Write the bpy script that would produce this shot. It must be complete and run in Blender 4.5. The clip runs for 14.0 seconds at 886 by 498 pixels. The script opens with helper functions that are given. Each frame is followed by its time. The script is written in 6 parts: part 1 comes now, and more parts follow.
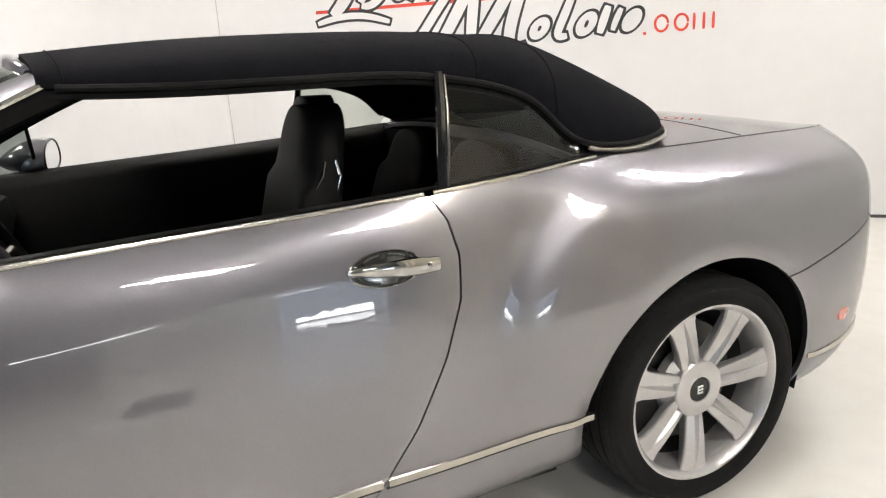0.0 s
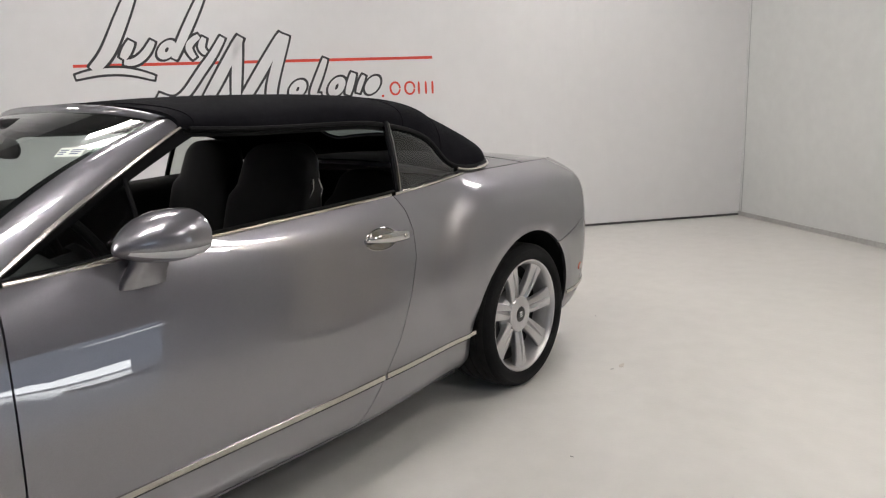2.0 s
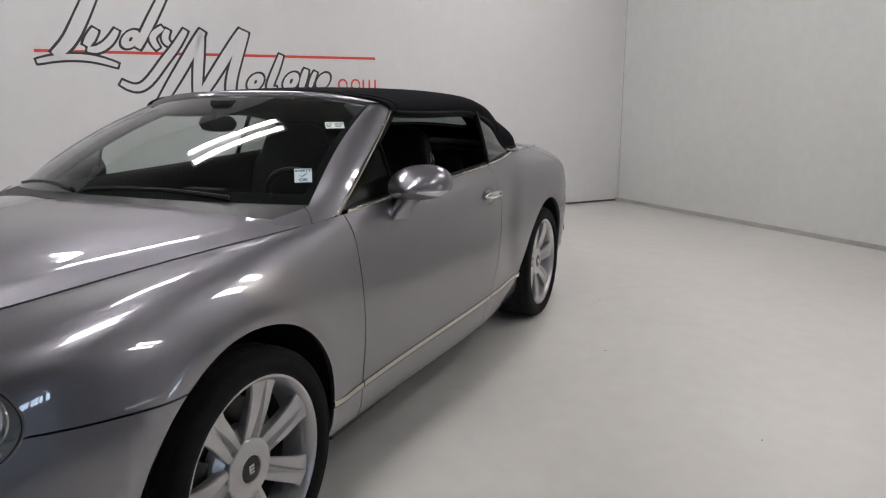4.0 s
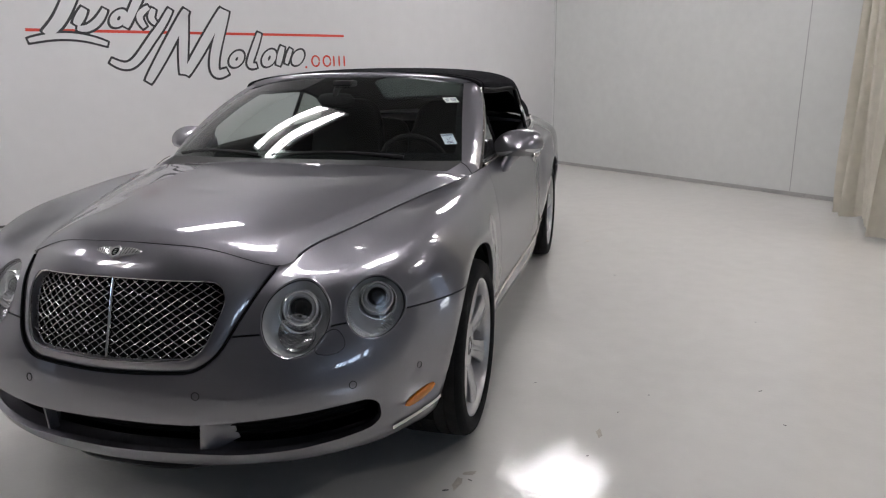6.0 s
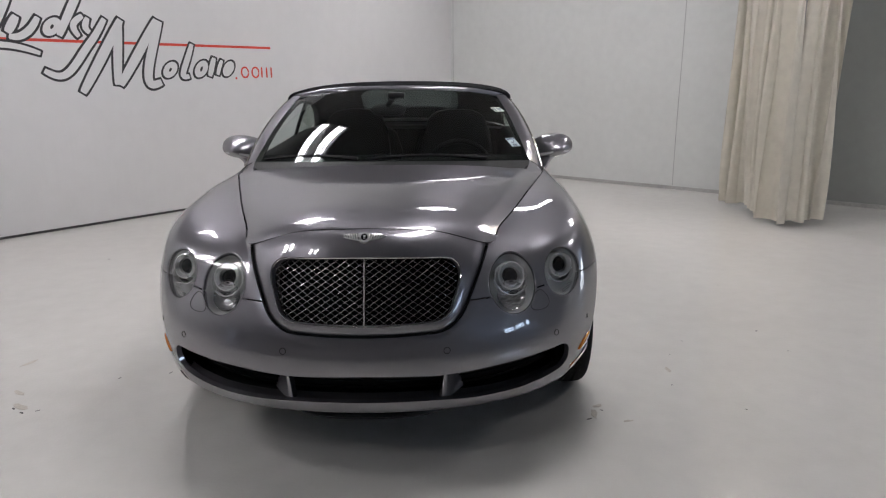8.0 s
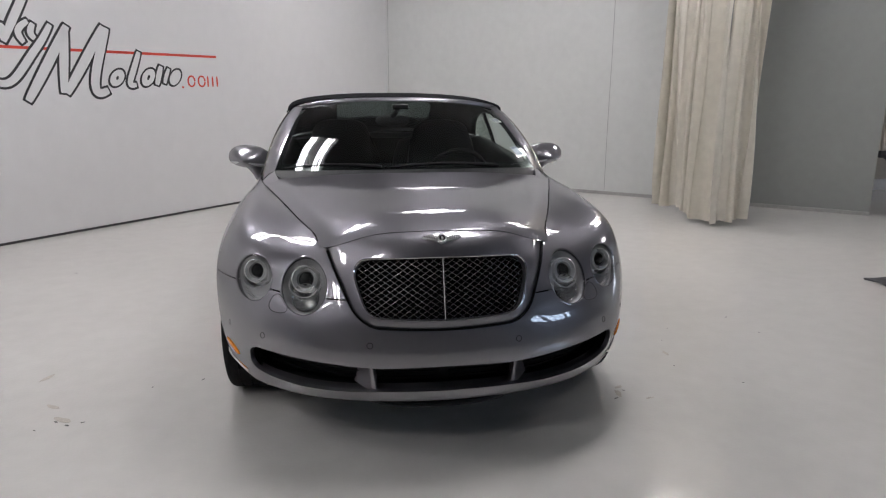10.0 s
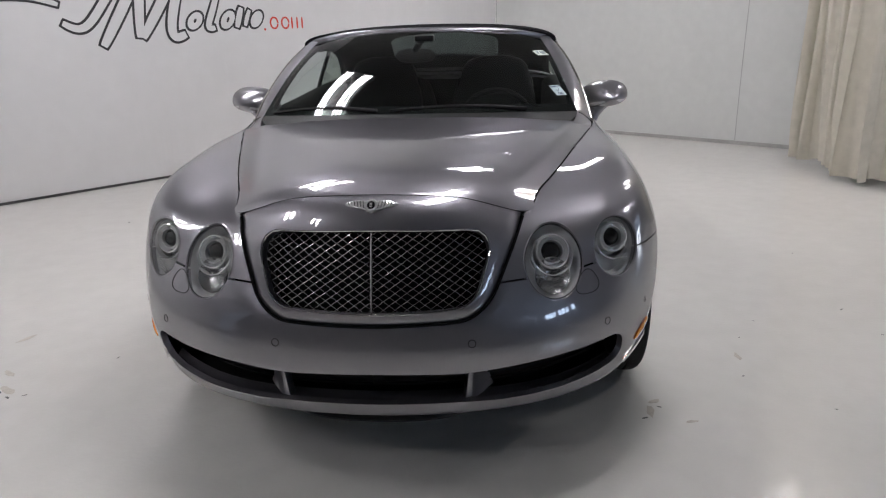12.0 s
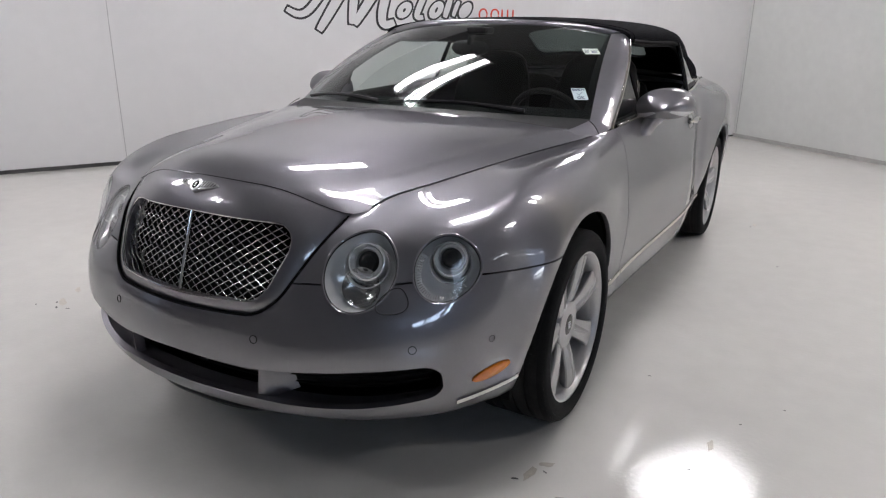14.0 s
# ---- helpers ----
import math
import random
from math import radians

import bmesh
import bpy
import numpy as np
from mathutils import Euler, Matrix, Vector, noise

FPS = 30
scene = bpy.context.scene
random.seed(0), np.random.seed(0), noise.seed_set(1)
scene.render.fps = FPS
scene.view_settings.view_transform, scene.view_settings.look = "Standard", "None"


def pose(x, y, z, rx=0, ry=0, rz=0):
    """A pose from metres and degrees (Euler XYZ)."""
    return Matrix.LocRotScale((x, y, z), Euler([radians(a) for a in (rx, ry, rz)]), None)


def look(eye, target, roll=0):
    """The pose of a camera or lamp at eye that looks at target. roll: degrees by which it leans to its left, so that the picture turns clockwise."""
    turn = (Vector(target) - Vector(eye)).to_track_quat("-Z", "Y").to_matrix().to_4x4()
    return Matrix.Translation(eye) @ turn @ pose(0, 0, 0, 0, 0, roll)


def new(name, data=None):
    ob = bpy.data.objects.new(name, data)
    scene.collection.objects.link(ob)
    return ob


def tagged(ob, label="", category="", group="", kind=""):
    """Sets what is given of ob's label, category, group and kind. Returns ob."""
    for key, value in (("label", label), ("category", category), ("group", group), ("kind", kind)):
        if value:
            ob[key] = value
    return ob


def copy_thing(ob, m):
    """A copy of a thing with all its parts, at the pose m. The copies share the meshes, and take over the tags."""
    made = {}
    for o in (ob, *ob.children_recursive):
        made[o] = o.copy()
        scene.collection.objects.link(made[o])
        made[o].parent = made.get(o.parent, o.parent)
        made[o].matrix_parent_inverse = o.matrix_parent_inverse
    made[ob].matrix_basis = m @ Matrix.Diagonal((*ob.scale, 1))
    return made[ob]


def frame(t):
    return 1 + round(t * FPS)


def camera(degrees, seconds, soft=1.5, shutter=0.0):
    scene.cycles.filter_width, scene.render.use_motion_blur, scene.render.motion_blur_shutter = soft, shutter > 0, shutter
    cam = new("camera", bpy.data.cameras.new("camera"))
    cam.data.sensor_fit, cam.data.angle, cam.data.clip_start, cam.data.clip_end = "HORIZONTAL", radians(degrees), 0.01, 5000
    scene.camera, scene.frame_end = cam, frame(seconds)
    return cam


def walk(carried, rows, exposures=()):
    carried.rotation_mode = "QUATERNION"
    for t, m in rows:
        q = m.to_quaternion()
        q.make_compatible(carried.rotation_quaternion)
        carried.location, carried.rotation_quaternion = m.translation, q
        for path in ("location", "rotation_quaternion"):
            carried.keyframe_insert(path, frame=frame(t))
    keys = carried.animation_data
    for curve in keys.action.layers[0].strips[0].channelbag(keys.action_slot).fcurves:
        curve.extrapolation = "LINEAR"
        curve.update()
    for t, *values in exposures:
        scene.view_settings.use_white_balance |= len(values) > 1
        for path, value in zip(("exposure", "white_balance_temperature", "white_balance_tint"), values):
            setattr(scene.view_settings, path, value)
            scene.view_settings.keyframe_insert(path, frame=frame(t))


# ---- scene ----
cam = camera(66.1, 14.0, soft=1.2)
PATH = [
    (0, (2.254, 1.365, 1.3), (0.481, 2.13, 0.779), -3.3),
    (0.5, (2.452, 1.154, 1.289), (0.759, 2.085, 0.772), -3.7),
    (1, (2.563, 0.836, 1.299), (1.047, 2.062, 0.851), -1.5),
    (1.5, (2.574, 0.452, 1.321), (1.218, 1.865, 0.916), -0.6),
    (2, (2.577, 0.093, 1.34), (1.343, 1.612, 0.926), -2.2),
    (2.5, (2.396, -0.236, 1.322), (1.356, 1.423, 0.912), -3.3),
    (3, (2.322, -0.576, 1.33), (1.437, 1.165, 0.9), -2.8),
    (3.5, (2.134, -0.97, 1.331), (1.359, 0.83, 0.932), -2.3),
    (4, (2.084, -1.342, 1.342), (1.275, 0.437, 0.917), -0.2),
    (4.2, (2.047, -1.444, 1.358), (1.228, 0.321, 0.897), -1.2),
    (6.3, (1.314, -2.608, 1.396), (0.894, -0.72, 0.887), 0.2),
    (6.5, (1.248, -2.713, 1.392), (0.866, -0.813, 0.901), 0.8),
    (7, (1.014, -2.915, 1.434), (0.696, -1.01, 0.916), -0.2),
    (7.2, (0.864, -2.958, 1.416), (0.6, -1.04, 0.915), 0.1),
    (9.3, (-0.309, -3.394, 1.447), (0.02, -1.477, 0.978), -0.3),
    (9.5, (-0.342, -3.414, 1.438), (-0.009, -1.495, 0.983), 0.8),
    (10, (-0.371, -3.323, 1.448), (-0.084, -1.398, 0.988), 0.2),
    (10.5, (-0.309, -3.176, 1.447), (0.065, -1.309, 0.835), 0.7),
    (11, (-0.078, -3.057, 1.427), (-0.016, -1.143, 0.85), -0.8),
    (11.5, (0.116, -2.894, 1.383), (0.115, -0.982, 0.798), -1.1),
    (12, (0.343, -2.685, 1.353), (0.201, -0.783, 0.751), -1.4),
    (12.5, (0.662, -2.58, 1.344), (0.226, -0.722, 0.744), -1.2),
    (13, (0.95, -2.471, 1.316), (0.456, -0.654, 0.642), -0.8),
    (13.5, (1.255, -2.269, 1.334), (0.681, -0.515, 0.564), 1.7),
    (14, (1.584, -2.149, 1.327), (0.648, -0.49, 0.718), 0.9),
]
walk(cam, [(t, look(eye, target, roll)) for t, eye, target, roll in PATH], [(0, 0.95, 6850, 8), (0.5, 0.74, 6850, 8), (1, 0.66, 6850, 8), (1.5, 0.42, 6750, 9), (2.5, 0.18, 6620, 10), (4, -0.02, 6450, 11), (11, 0.0, 6300, 12), (12.5, 0.16, 6280, 12), (14, 0.24, 6300, 12)])

# ---- world and lights ----
world = bpy.data.worlds.new("world")
scene.world = world
world.use_nodes = True
world.node_tree.nodes["Background"].inputs[0].default_value = (0.5, 0.6, 0.75, 1)
world.node_tree.nodes["Background"].inputs[1].default_value = 0.3
scene.view_settings.exposure = 0.0

# ---- materials ----


def material(name, base, rough=0.5, metal=0.0, coat=0.0, noise_scale=0.0, vary=0.0, bump=0.0, bump_scale=200.0, spec=0.5, rough_vary=0.0):
    """A principled surface with soft colour variation at two scales and a fine relief."""
    m = bpy.data.materials.new(name)
    m.use_nodes = True
    nt = m.node_tree
    b = nt.nodes["Principled BSDF"]
    b.inputs["Base Color"].default_value = (*base, 1)
    b.inputs["Roughness"].default_value = rough
    b.inputs["Metallic"].default_value = metal
    b.inputs["Coat Weight"].default_value = coat
    b.inputs["Coat Roughness"].default_value = 0.02
    b.inputs["Specular IOR Level"].default_value = spec
    if noise_scale:
        tex = nt.nodes.new("ShaderNodeTexCoord")
        big = nt.nodes.new("ShaderNodeTexNoise")
        big.inputs["Scale"].default_value = noise_scale
        big.inputs["Detail"].default_value = 6
        fine = nt.nodes.new("ShaderNodeTexNoise")
        fine.inputs["Scale"].default_value = noise_scale * 9
        fine.inputs["Detail"].default_value = 4
        nt.links.new(tex.outputs["Object"], big.inputs["Vector"])
        nt.links.new(tex.outputs["Object"], fine.inputs["Vector"])
        add = nt.nodes.new("ShaderNodeMath")
        add.operation = "ADD"
        nt.links.new(big.outputs["Fac"], add.inputs[0])
        nt.links.new(fine.outputs["Fac"], add.inputs[1])
        ramp = nt.nodes.new("ShaderNodeMapRange")
        ramp.inputs["From Min"].default_value, ramp.inputs["From Max"].default_value = 0.6, 1.4
        ramp.inputs["To Min"].default_value, ramp.inputs["To Max"].default_value = 1 - vary, 1 + vary
        nt.links.new(add.outputs[0], ramp.inputs["Value"])
        mul = nt.nodes.new("ShaderNodeVectorMath")
        mul.operation = "SCALE"
        mul.inputs[0].default_value = base
        nt.links.new(ramp.outputs[0], mul.inputs["Scale"])
        nt.links.new(mul.outputs[0], b.inputs["Base Color"])
        if rough_vary:
            rr = nt.nodes.new("ShaderNodeMapRange")
            rr.inputs["From Min"].default_value, rr.inputs["From Max"].default_value = 0.6, 1.4
            rr.inputs["To Min"].default_value, rr.inputs["To Max"].default_value = rough - rough_vary, rough + rough_vary
            nt.links.new(add.outputs[0], rr.inputs["Value"])
            nt.links.new(rr.outputs[0], b.inputs["Roughness"])
    if bump:
        tex = nt.nodes.new("ShaderNodeTexCoord")
        n = nt.nodes.new("ShaderNodeTexNoise")
        n.inputs["Scale"].default_value = bump_scale
        n.inputs["Detail"].default_value = 3
        nt.links.new(tex.outputs["Object"], n.inputs["Vector"])
        bp = nt.nodes.new("ShaderNodeBump")
        bp.inputs["Strength"].default_value = bump
        bp.inputs["Distance"].default_value = 0.002
        nt.links.new(n.outputs["Fac"], bp.inputs["Height"])
        nt.links.new(bp.outputs[0], b.inputs["Normal"])
    return m


def glass(name, tint, gloss=1.0, ior=1.5, rough=0.0):
    """A thin pane: see-through with a tint, and a Fresnel gloss."""
    m = bpy.data.materials.new(name)
    m.use_nodes = True
    nt = m.node_tree
    nt.nodes.clear()
    out = nt.nodes.new("ShaderNodeOutputMaterial")
    mix = nt.nodes.new("ShaderNodeMixShader")
    tr = nt.nodes.new("ShaderNodeBsdfTransparent")
    tr.inputs[0].default_value = (*tint, 1)
    gl = nt.nodes.new("ShaderNodeBsdfGlossy")
    gl.inputs["Color"].default_value = (gloss, gloss, gloss, 1)
    gl.inputs["Roughness"].default_value = rough
    # gloss that grows towards a glancing view, the same from both sides of the pane
    f0 = ((ior - 1) / (ior + 1)) ** 2
    lw = nt.nodes.new("ShaderNodeLayerWeight")
    lw.inputs["Blend"].default_value = 0.5
    steep = nt.nodes.new("ShaderNodeMath")
    steep.operation = "POWER"
    steep.inputs[1].default_value = 5.0
    nt.links.new(lw.outputs["Facing"], steep.inputs[0])
    fr = nt.nodes.new("ShaderNodeMath")
    fr.operation = "MULTIPLY_ADD"
    fr.inputs[1].default_value, fr.inputs[2].default_value = 1 - f0, f0
    nt.links.new(steep.outputs[0], fr.inputs[0])
    nt.links.new(fr.outputs[0], mix.inputs[0])
    nt.links.new(tr.outputs[0], mix.inputs[1])
    nt.links.new(gl.outputs[0], mix.inputs[2])
    nt.links.new(mix.outputs[0], out.inputs[0])
    return m


def glow(name, colour, strength):
    m = bpy.data.materials.new(name)
    m.use_nodes = True
    nt = m.node_tree
    nt.nodes.clear()
    out = nt.nodes.new("ShaderNodeOutputMaterial")
    e = nt.nodes.new("ShaderNodeEmission")
    e.inputs[0].default_value = (*colour, 1)
    e.inputs[1].default_value = strength
    nt.links.new(e.outputs[0], out.inputs[0])
    return m


def car_paint():
    """Silver metallic lacquer: fine flakes under a clear coat."""
    m = bpy.data.materials.new("silver_paint")
    m.use_nodes = True
    nt = m.node_tree
    b = nt.nodes["Principled BSDF"]
    tex = nt.nodes.new("ShaderNodeTexCoord")
    flake = nt.nodes.new("ShaderNodeTexVoronoi")
    flake.inputs["Scale"].default_value = 900
    nt.links.new(tex.outputs["Object"], flake.inputs["Vector"])
    ramp = nt.nodes.new("ShaderNodeMapRange")
    ramp.inputs["To Min"].default_value, ramp.inputs["To Max"].default_value = 0.92, 1.1
    nt.links.new(flake.outputs["Color"], ramp.inputs["Value"])
    mul = nt.nodes.new("ShaderNodeVectorMath")
    mul.operation = "SCALE"
    mul.inputs[0].default_value = PAINT
    nt.links.new(ramp.outputs[0], mul.inputs["Scale"])
    nt.links.new(mul.outputs[0], b.inputs["Base Color"])
    b.inputs["Metallic"].default_value = 0.88
    b.inputs["Specular Tint"].default_value = (0.3, 0.3, 0.31, 1)
    b.inputs["Roughness"].default_value = 0.4
    b.inputs["Coat Weight"].default_value = 1.0
    b.inputs["Coat Roughness"].default_value = 0.012
    b.inputs["Coat IOR"].default_value = 2.05
    return m


PAINT = (0.214, 0.208, 0.229)
paint = car_paint()
chrome = material("chrome", (0.78, 0.77, 0.75), 0.07, 1.0)
satin = material("satin_chrome", (0.54, 0.515, 0.475), 0.2, 1.0)
alloy = material("painted_alloy", (0.54, 0.53, 0.53), 0.34, 0.65, coat=0.6, noise_scale=14, vary=0.06)
rubber = material("tyre_rubber", (0.008, 0.008, 0.0085), 0.75, noise_scale=30, vary=0.3, bump=0.3, bump_scale=300, spec=0.14)
dusty_rubber = material("dusty_tread", (0.022, 0.0215, 0.021), 0.85, noise_scale=25, vary=0.35, bump=0.3, bump_scale=250, spec=0.15)
plastic = material("black_plastic", (0.012, 0.012, 0.013), 0.45, noise_scale=40, vary=0.2, bump=0.2, bump_scale=500, spec=0.3)
gloss_black = material("gloss_black", (0.008, 0.008, 0.009), 0.08)
leather = material("black_leather", (0.008, 0.0078, 0.0078), 0.5, noise_scale=30, vary=0.3, bump=0.5, bump_scale=400, spec=0.09)
# Colour raised above the seat leather, standing in for the windscreen's pale reflection.
dash_leather = material("dash_leather", (0.02, 0.0205, 0.021), 0.55, noise_scale=30, vary=0.25, bump=0.5, bump_scale=400, spec=0.3)
canvas = material("black_canvas", (0.0085, 0.0085, 0.0105), 0.95, noise_scale=20, vary=0.25, bump=0.8, bump_scale=1100, spec=0.06)
lining = material("dark_lining", (0.009, 0.009, 0.0095), 0.95, noise_scale=20, vary=0.2, spec=0.08)
amber_plastic = material("amber_plastic", (0.75, 0.22, 0.01), 0.15, coat=0.8, noise_scale=60, vary=0.15)
red_plastic = material("red_plastic", (0.42, 0.1, 0.07), 0.2, coat=0.8, noise_scale=60, vary=0.15)
clear_plastic = material("clear_plastic", (0.75, 0.76, 0.78), 0.12, 0.2, coat=1.0, noise_scale=60, vary=0.1)
reflector_metal = material("reflector_metal", (0.95, 0.95, 0.95), 0.15, 0.48)
lamp_silver = material("lamp_silver", (0.94, 0.94, 0.94), 0.08, 0.6)
ribbed_chrome = material("ribbed_chrome", (0.5, 0.5, 0.5), 0.12, 1.0, bump=0.9, bump_scale=120)
bright_chrome = material("lamp_chrome", (0.9, 0.9, 0.89), 0.13, 0.85)
grille_metal = material("grille_metal", (0.4, 0.395, 0.39), 0.26, 1.0)
badge_silver = material("badge_silver", (0.86, 0.86, 0.85), 0.22, 0.7)
mesh_dark = material("mesh_dark", (0.004, 0.004, 0.0045), 0.9, spec=0.05)
# Dusty alloy, darkened further to stand in for shade between the spokes.
barrel_metal = material("dusty_shaded_barrel", (0.05, 0.049, 0.048), 0.5, 0.5, noise_scale=20, vary=0.2)
quarter_glass = glass("quarter_glass", (0.66, 0.7, 0.66), 1.0, 1.75)
dark_chrome = material("dark_chrome", (0.42, 0.41, 0.4), 0.12, 1.0)
handle_chrome = material("handle_chrome", (0.52, 0.515, 0.505), 0.06, 1.0)
cup_chrome = material("cup_chrome", (0.3, 0.295, 0.29), 0.12, 1.0)
lens_glass = glass("lens_glass", (0.93, 0.94, 0.94), 1.0, 1.45)
screen_glass = glass("screen_glass", (0.55, 0.62, 0.59), 1.0, 1.62)
rear_glass = glass("rear_glass", (0.15, 0.175, 0.17), 1.0, 1.5)
screen_dark = glass("quarter_light_glass", (0.3, 0.33, 0.32), 1.0, 1.35)
mirror_glass = material("mirror_glass", (0.85, 0.86, 0.87), 0.01, 1.0)
disc_metal = material("brake_disc", (0.06, 0.058, 0.056), 0.35, 0.9, noise_scale=50, vary=0.1)

# ---- mesh tools ----


class Sheet:
    """Points, their normals and faces."""

    def __init__(self, v, n, f):
        self.v, self.n, self.f = np.asarray(v, float), np.asarray(n, float), [tuple(q) for q in f]


def grid_sheet(p, flip=False):
    """A sheet from an array of points (rows, columns, 3)."""
    p = np.asarray(p, float)
    r, c = p.shape[:2]
    du, dv = np.gradient(p, axis=0), np.gradient(p, axis=1)
    n = np.cross(du, dv)
    size = np.linalg.norm(n, axis=2, keepdims=True)
    n = n / np.maximum(size, 1e-9)
    n[0][size[0, :, 0] < 1e-8] = n[1][size[0, :, 0] < 1e-8]
    faces = [(i * c + j, i * c + j + 1, (i + 1) * c + j + 1, (i + 1) * c + j) for i in range(r - 1) for j in range(c - 1)]
    if flip:
        n, faces = -n, faces
    else:
        faces = [q[::-1] for q in faces]
    return Sheet(p.reshape(-1, 3), n.reshape(-1, 3), faces)


def clip(s, field):
    """The part of a sheet where the field (one value a point) is below zero, cut cleanly along its zero line."""
    d = np.asarray(field, float)
    neg = d < 0
    v, n, faces, cut = list(s.v), list(s.n), [], {}

    def cross(a, b):
        key = (min(a, b), max(a, b))
        if key not in cut:
            t = d[a] / (d[a] - d[b])
            v.append(s.v[a] + (s.v[b] - s.v[a]) * t)
            m = s.n[a] + (s.n[b] - s.n[a]) * t
            n.append(m / max(np.linalg.norm(m), 1e-9))
            cut[key] = len(v) - 1
        return cut[key]

    for q in s.f:
        inside = [neg[i] for i in q]
        if all(inside):
            faces.append(q)
        elif any(inside):
            poly = []
            for k, a in enumerate(q):
                b = q[(k + 1) % len(q)]
                if neg[a]:
                    poly.append(a)
                if neg[a] != neg[b]:
                    poly.append(cross(a, b))
            if len(poly) > 2:
                faces.append(tuple(poly))
    used = sorted({i for q in faces for i in q})
    back = {i: k for k, i in enumerate(used)}
    if not used:
        return Sheet(np.zeros((0, 3)), np.zeros((0, 3)), [])
    return Sheet(np.array(v)[used], np.array(n)[used], [tuple(back[i] for i in q) for q in faces])


def rim(s, depth=0.018):
    """Turns the open edges inwards, so that the sheet has the look of bent metal."""
    count = {}
    for q in s.f:
        for k, a in enumerate(q):
            b = q[(k + 1) % len(q)]
            count[(a, b)] = count.get((a, b), 0) + 1
    v, n, faces = list(s.v), list(s.n), list(s.f)
    for a, b in [e for e in count if (e[1], e[0]) not in count]:
        if abs(s.v[a][0]) < 1e-4 and abs(s.v[b][0]) < 1e-4:
            continue
        side = np.cross(s.v[b] - s.v[a], s.n[a])
        side = side / max(np.linalg.norm(side), 1e-9)
        k = len(v)
        v += [s.v[a], s.v[b], s.v[b] - s.n[b] * depth, s.v[a] - s.n[a] * depth]
        n += [side] * 4
        faces.append((k + 1, k, k + 3, k + 2))
    return Sheet(np.array(v), np.array(n), faces)


def mirrored(s):
    return Sheet(s.v * (-1, 1, 1), s.n * (-1, 1, 1), [q[::-1] for q in s.f])


def joined(*sheets):
    v, n, f, k = [], [], [], 0
    for s in sheets:
        v.append(s.v), n.append(s.n)
        f += [tuple(i + k for i in q) for q in s.f]
        k += len(s.v)
    return Sheet(np.concatenate(v), np.concatenate(n), f)


def sheet_part(name, s, mat, parent, label=""):
    me = bpy.data.meshes.new(name)
    me.from_pydata(s.v.tolist(), [], s.f)
    me.polygons.foreach_set("use_smooth", [True] * len(me.polygons))
    me.materials.append(mat)
    me.normals_split_custom_set_from_vertices(s.n.tolist())
    ob = new(name, me)
    ob.parent = parent
    return tagged(ob, label)


def part(name, bm, mat, parent=None, label="", smooth=40.0):
    """Links a bmesh as one mesh object, smooth but for edges sharper than the given angle."""
    me = bpy.data.meshes.new(name)
    bmesh.ops.recalc_face_normals(bm, faces=bm.faces)
    for e in bm.edges:
        e.smooth = len(e.link_faces) == 2 and e.calc_face_angle(0) < radians(smooth)
    for q in bm.faces:
        q.smooth = True
    bm.to_mesh(me)
    bm.free()
    me.materials.append(mat)
    ob = new(name, me)
    if parent:
        ob.parent = parent
    return tagged(ob, label)


def thing(name, label, category, at=None, group="", kind=""):
    ob = new(name)
    ob.empty_display_size = 0.1
    if at:
        ob.matrix_basis = at
    return tagged(ob, label, category, group, kind)


def box(bm, lo, hi, bevel=0.0, seg=2, m=None):
    c = [(a + b) / 2 for a, b in zip(lo, hi)]
    got = bmesh.ops.create_cube(bm, size=1, matrix=(m or Matrix()) @ Matrix.Translation(c) @ Matrix.Diagonal([b - a for a, b in zip(lo, hi)] + [1]))
    if bevel:
        edges = {e for q in got["verts"] for e in q.link_edges}
        bmesh.ops.bevel(bm, geom=list(edges), offset=bevel, segments=seg, profile=0.6, affect="EDGES")
    return bm


def spun(bm, profile, steps=48, m=None, closed=True):
    """A turned body: (radius, height) points round the local z axis."""
    rings = []
    for k in range(steps):
        a = 2 * math.pi * k / steps
        rings.append([bm.verts.new((m or Matrix()) @ Vector((r * math.cos(a), r * math.sin(a), h))) for r, h in profile])
    for k in range(steps):
        a, b = rings[k], rings[(k + 1) % steps]
        for i in range(len(profile) - 1):
            bm.faces.new((a[i], b[i], b[i + 1], a[i + 1]))
    return bm


def tube(bm, points, radius, sides=8, closed=False, flat=1.0, up=(0, 0, 1), caps=True):
    """A pipe along a line of points; flat squeezes it along up; radius may be a list."""
    pts = [Vector(p) for p in points]
    rings = []
    for i, p in enumerate(pts):
        a = pts[i - 1] if i or closed else p
        b = pts[(i + 1) % len(pts)] if i < len(pts) - 1 or closed else p
        t = (b - a).normalized()
        side = t.cross(Vector(up))
        side = side.normalized() if side.length > 1e-4 else t.orthogonal().normalized()
        top = side.cross(t)
        r = radius[i] if isinstance(radius, (list, tuple)) else radius
        rings.append([bm.verts.new(p + side * r * math.cos(q) + top * r * flat * math.sin(q)) for q in [2 * math.pi * k / sides for k in range(sides)]])
    for i in range(len(rings) - (0 if closed else 1)):
        a, b = rings[i], rings[(i + 1) % len(rings)]
        for k in range(sides):
            bm.faces.new((a[k], a[(k + 1) % sides], b[(k + 1) % sides], b[k]))
    if caps and not closed:
        bm.faces.new(rings[0][::-1]), bm.faces.new(rings[-1])
    return bm


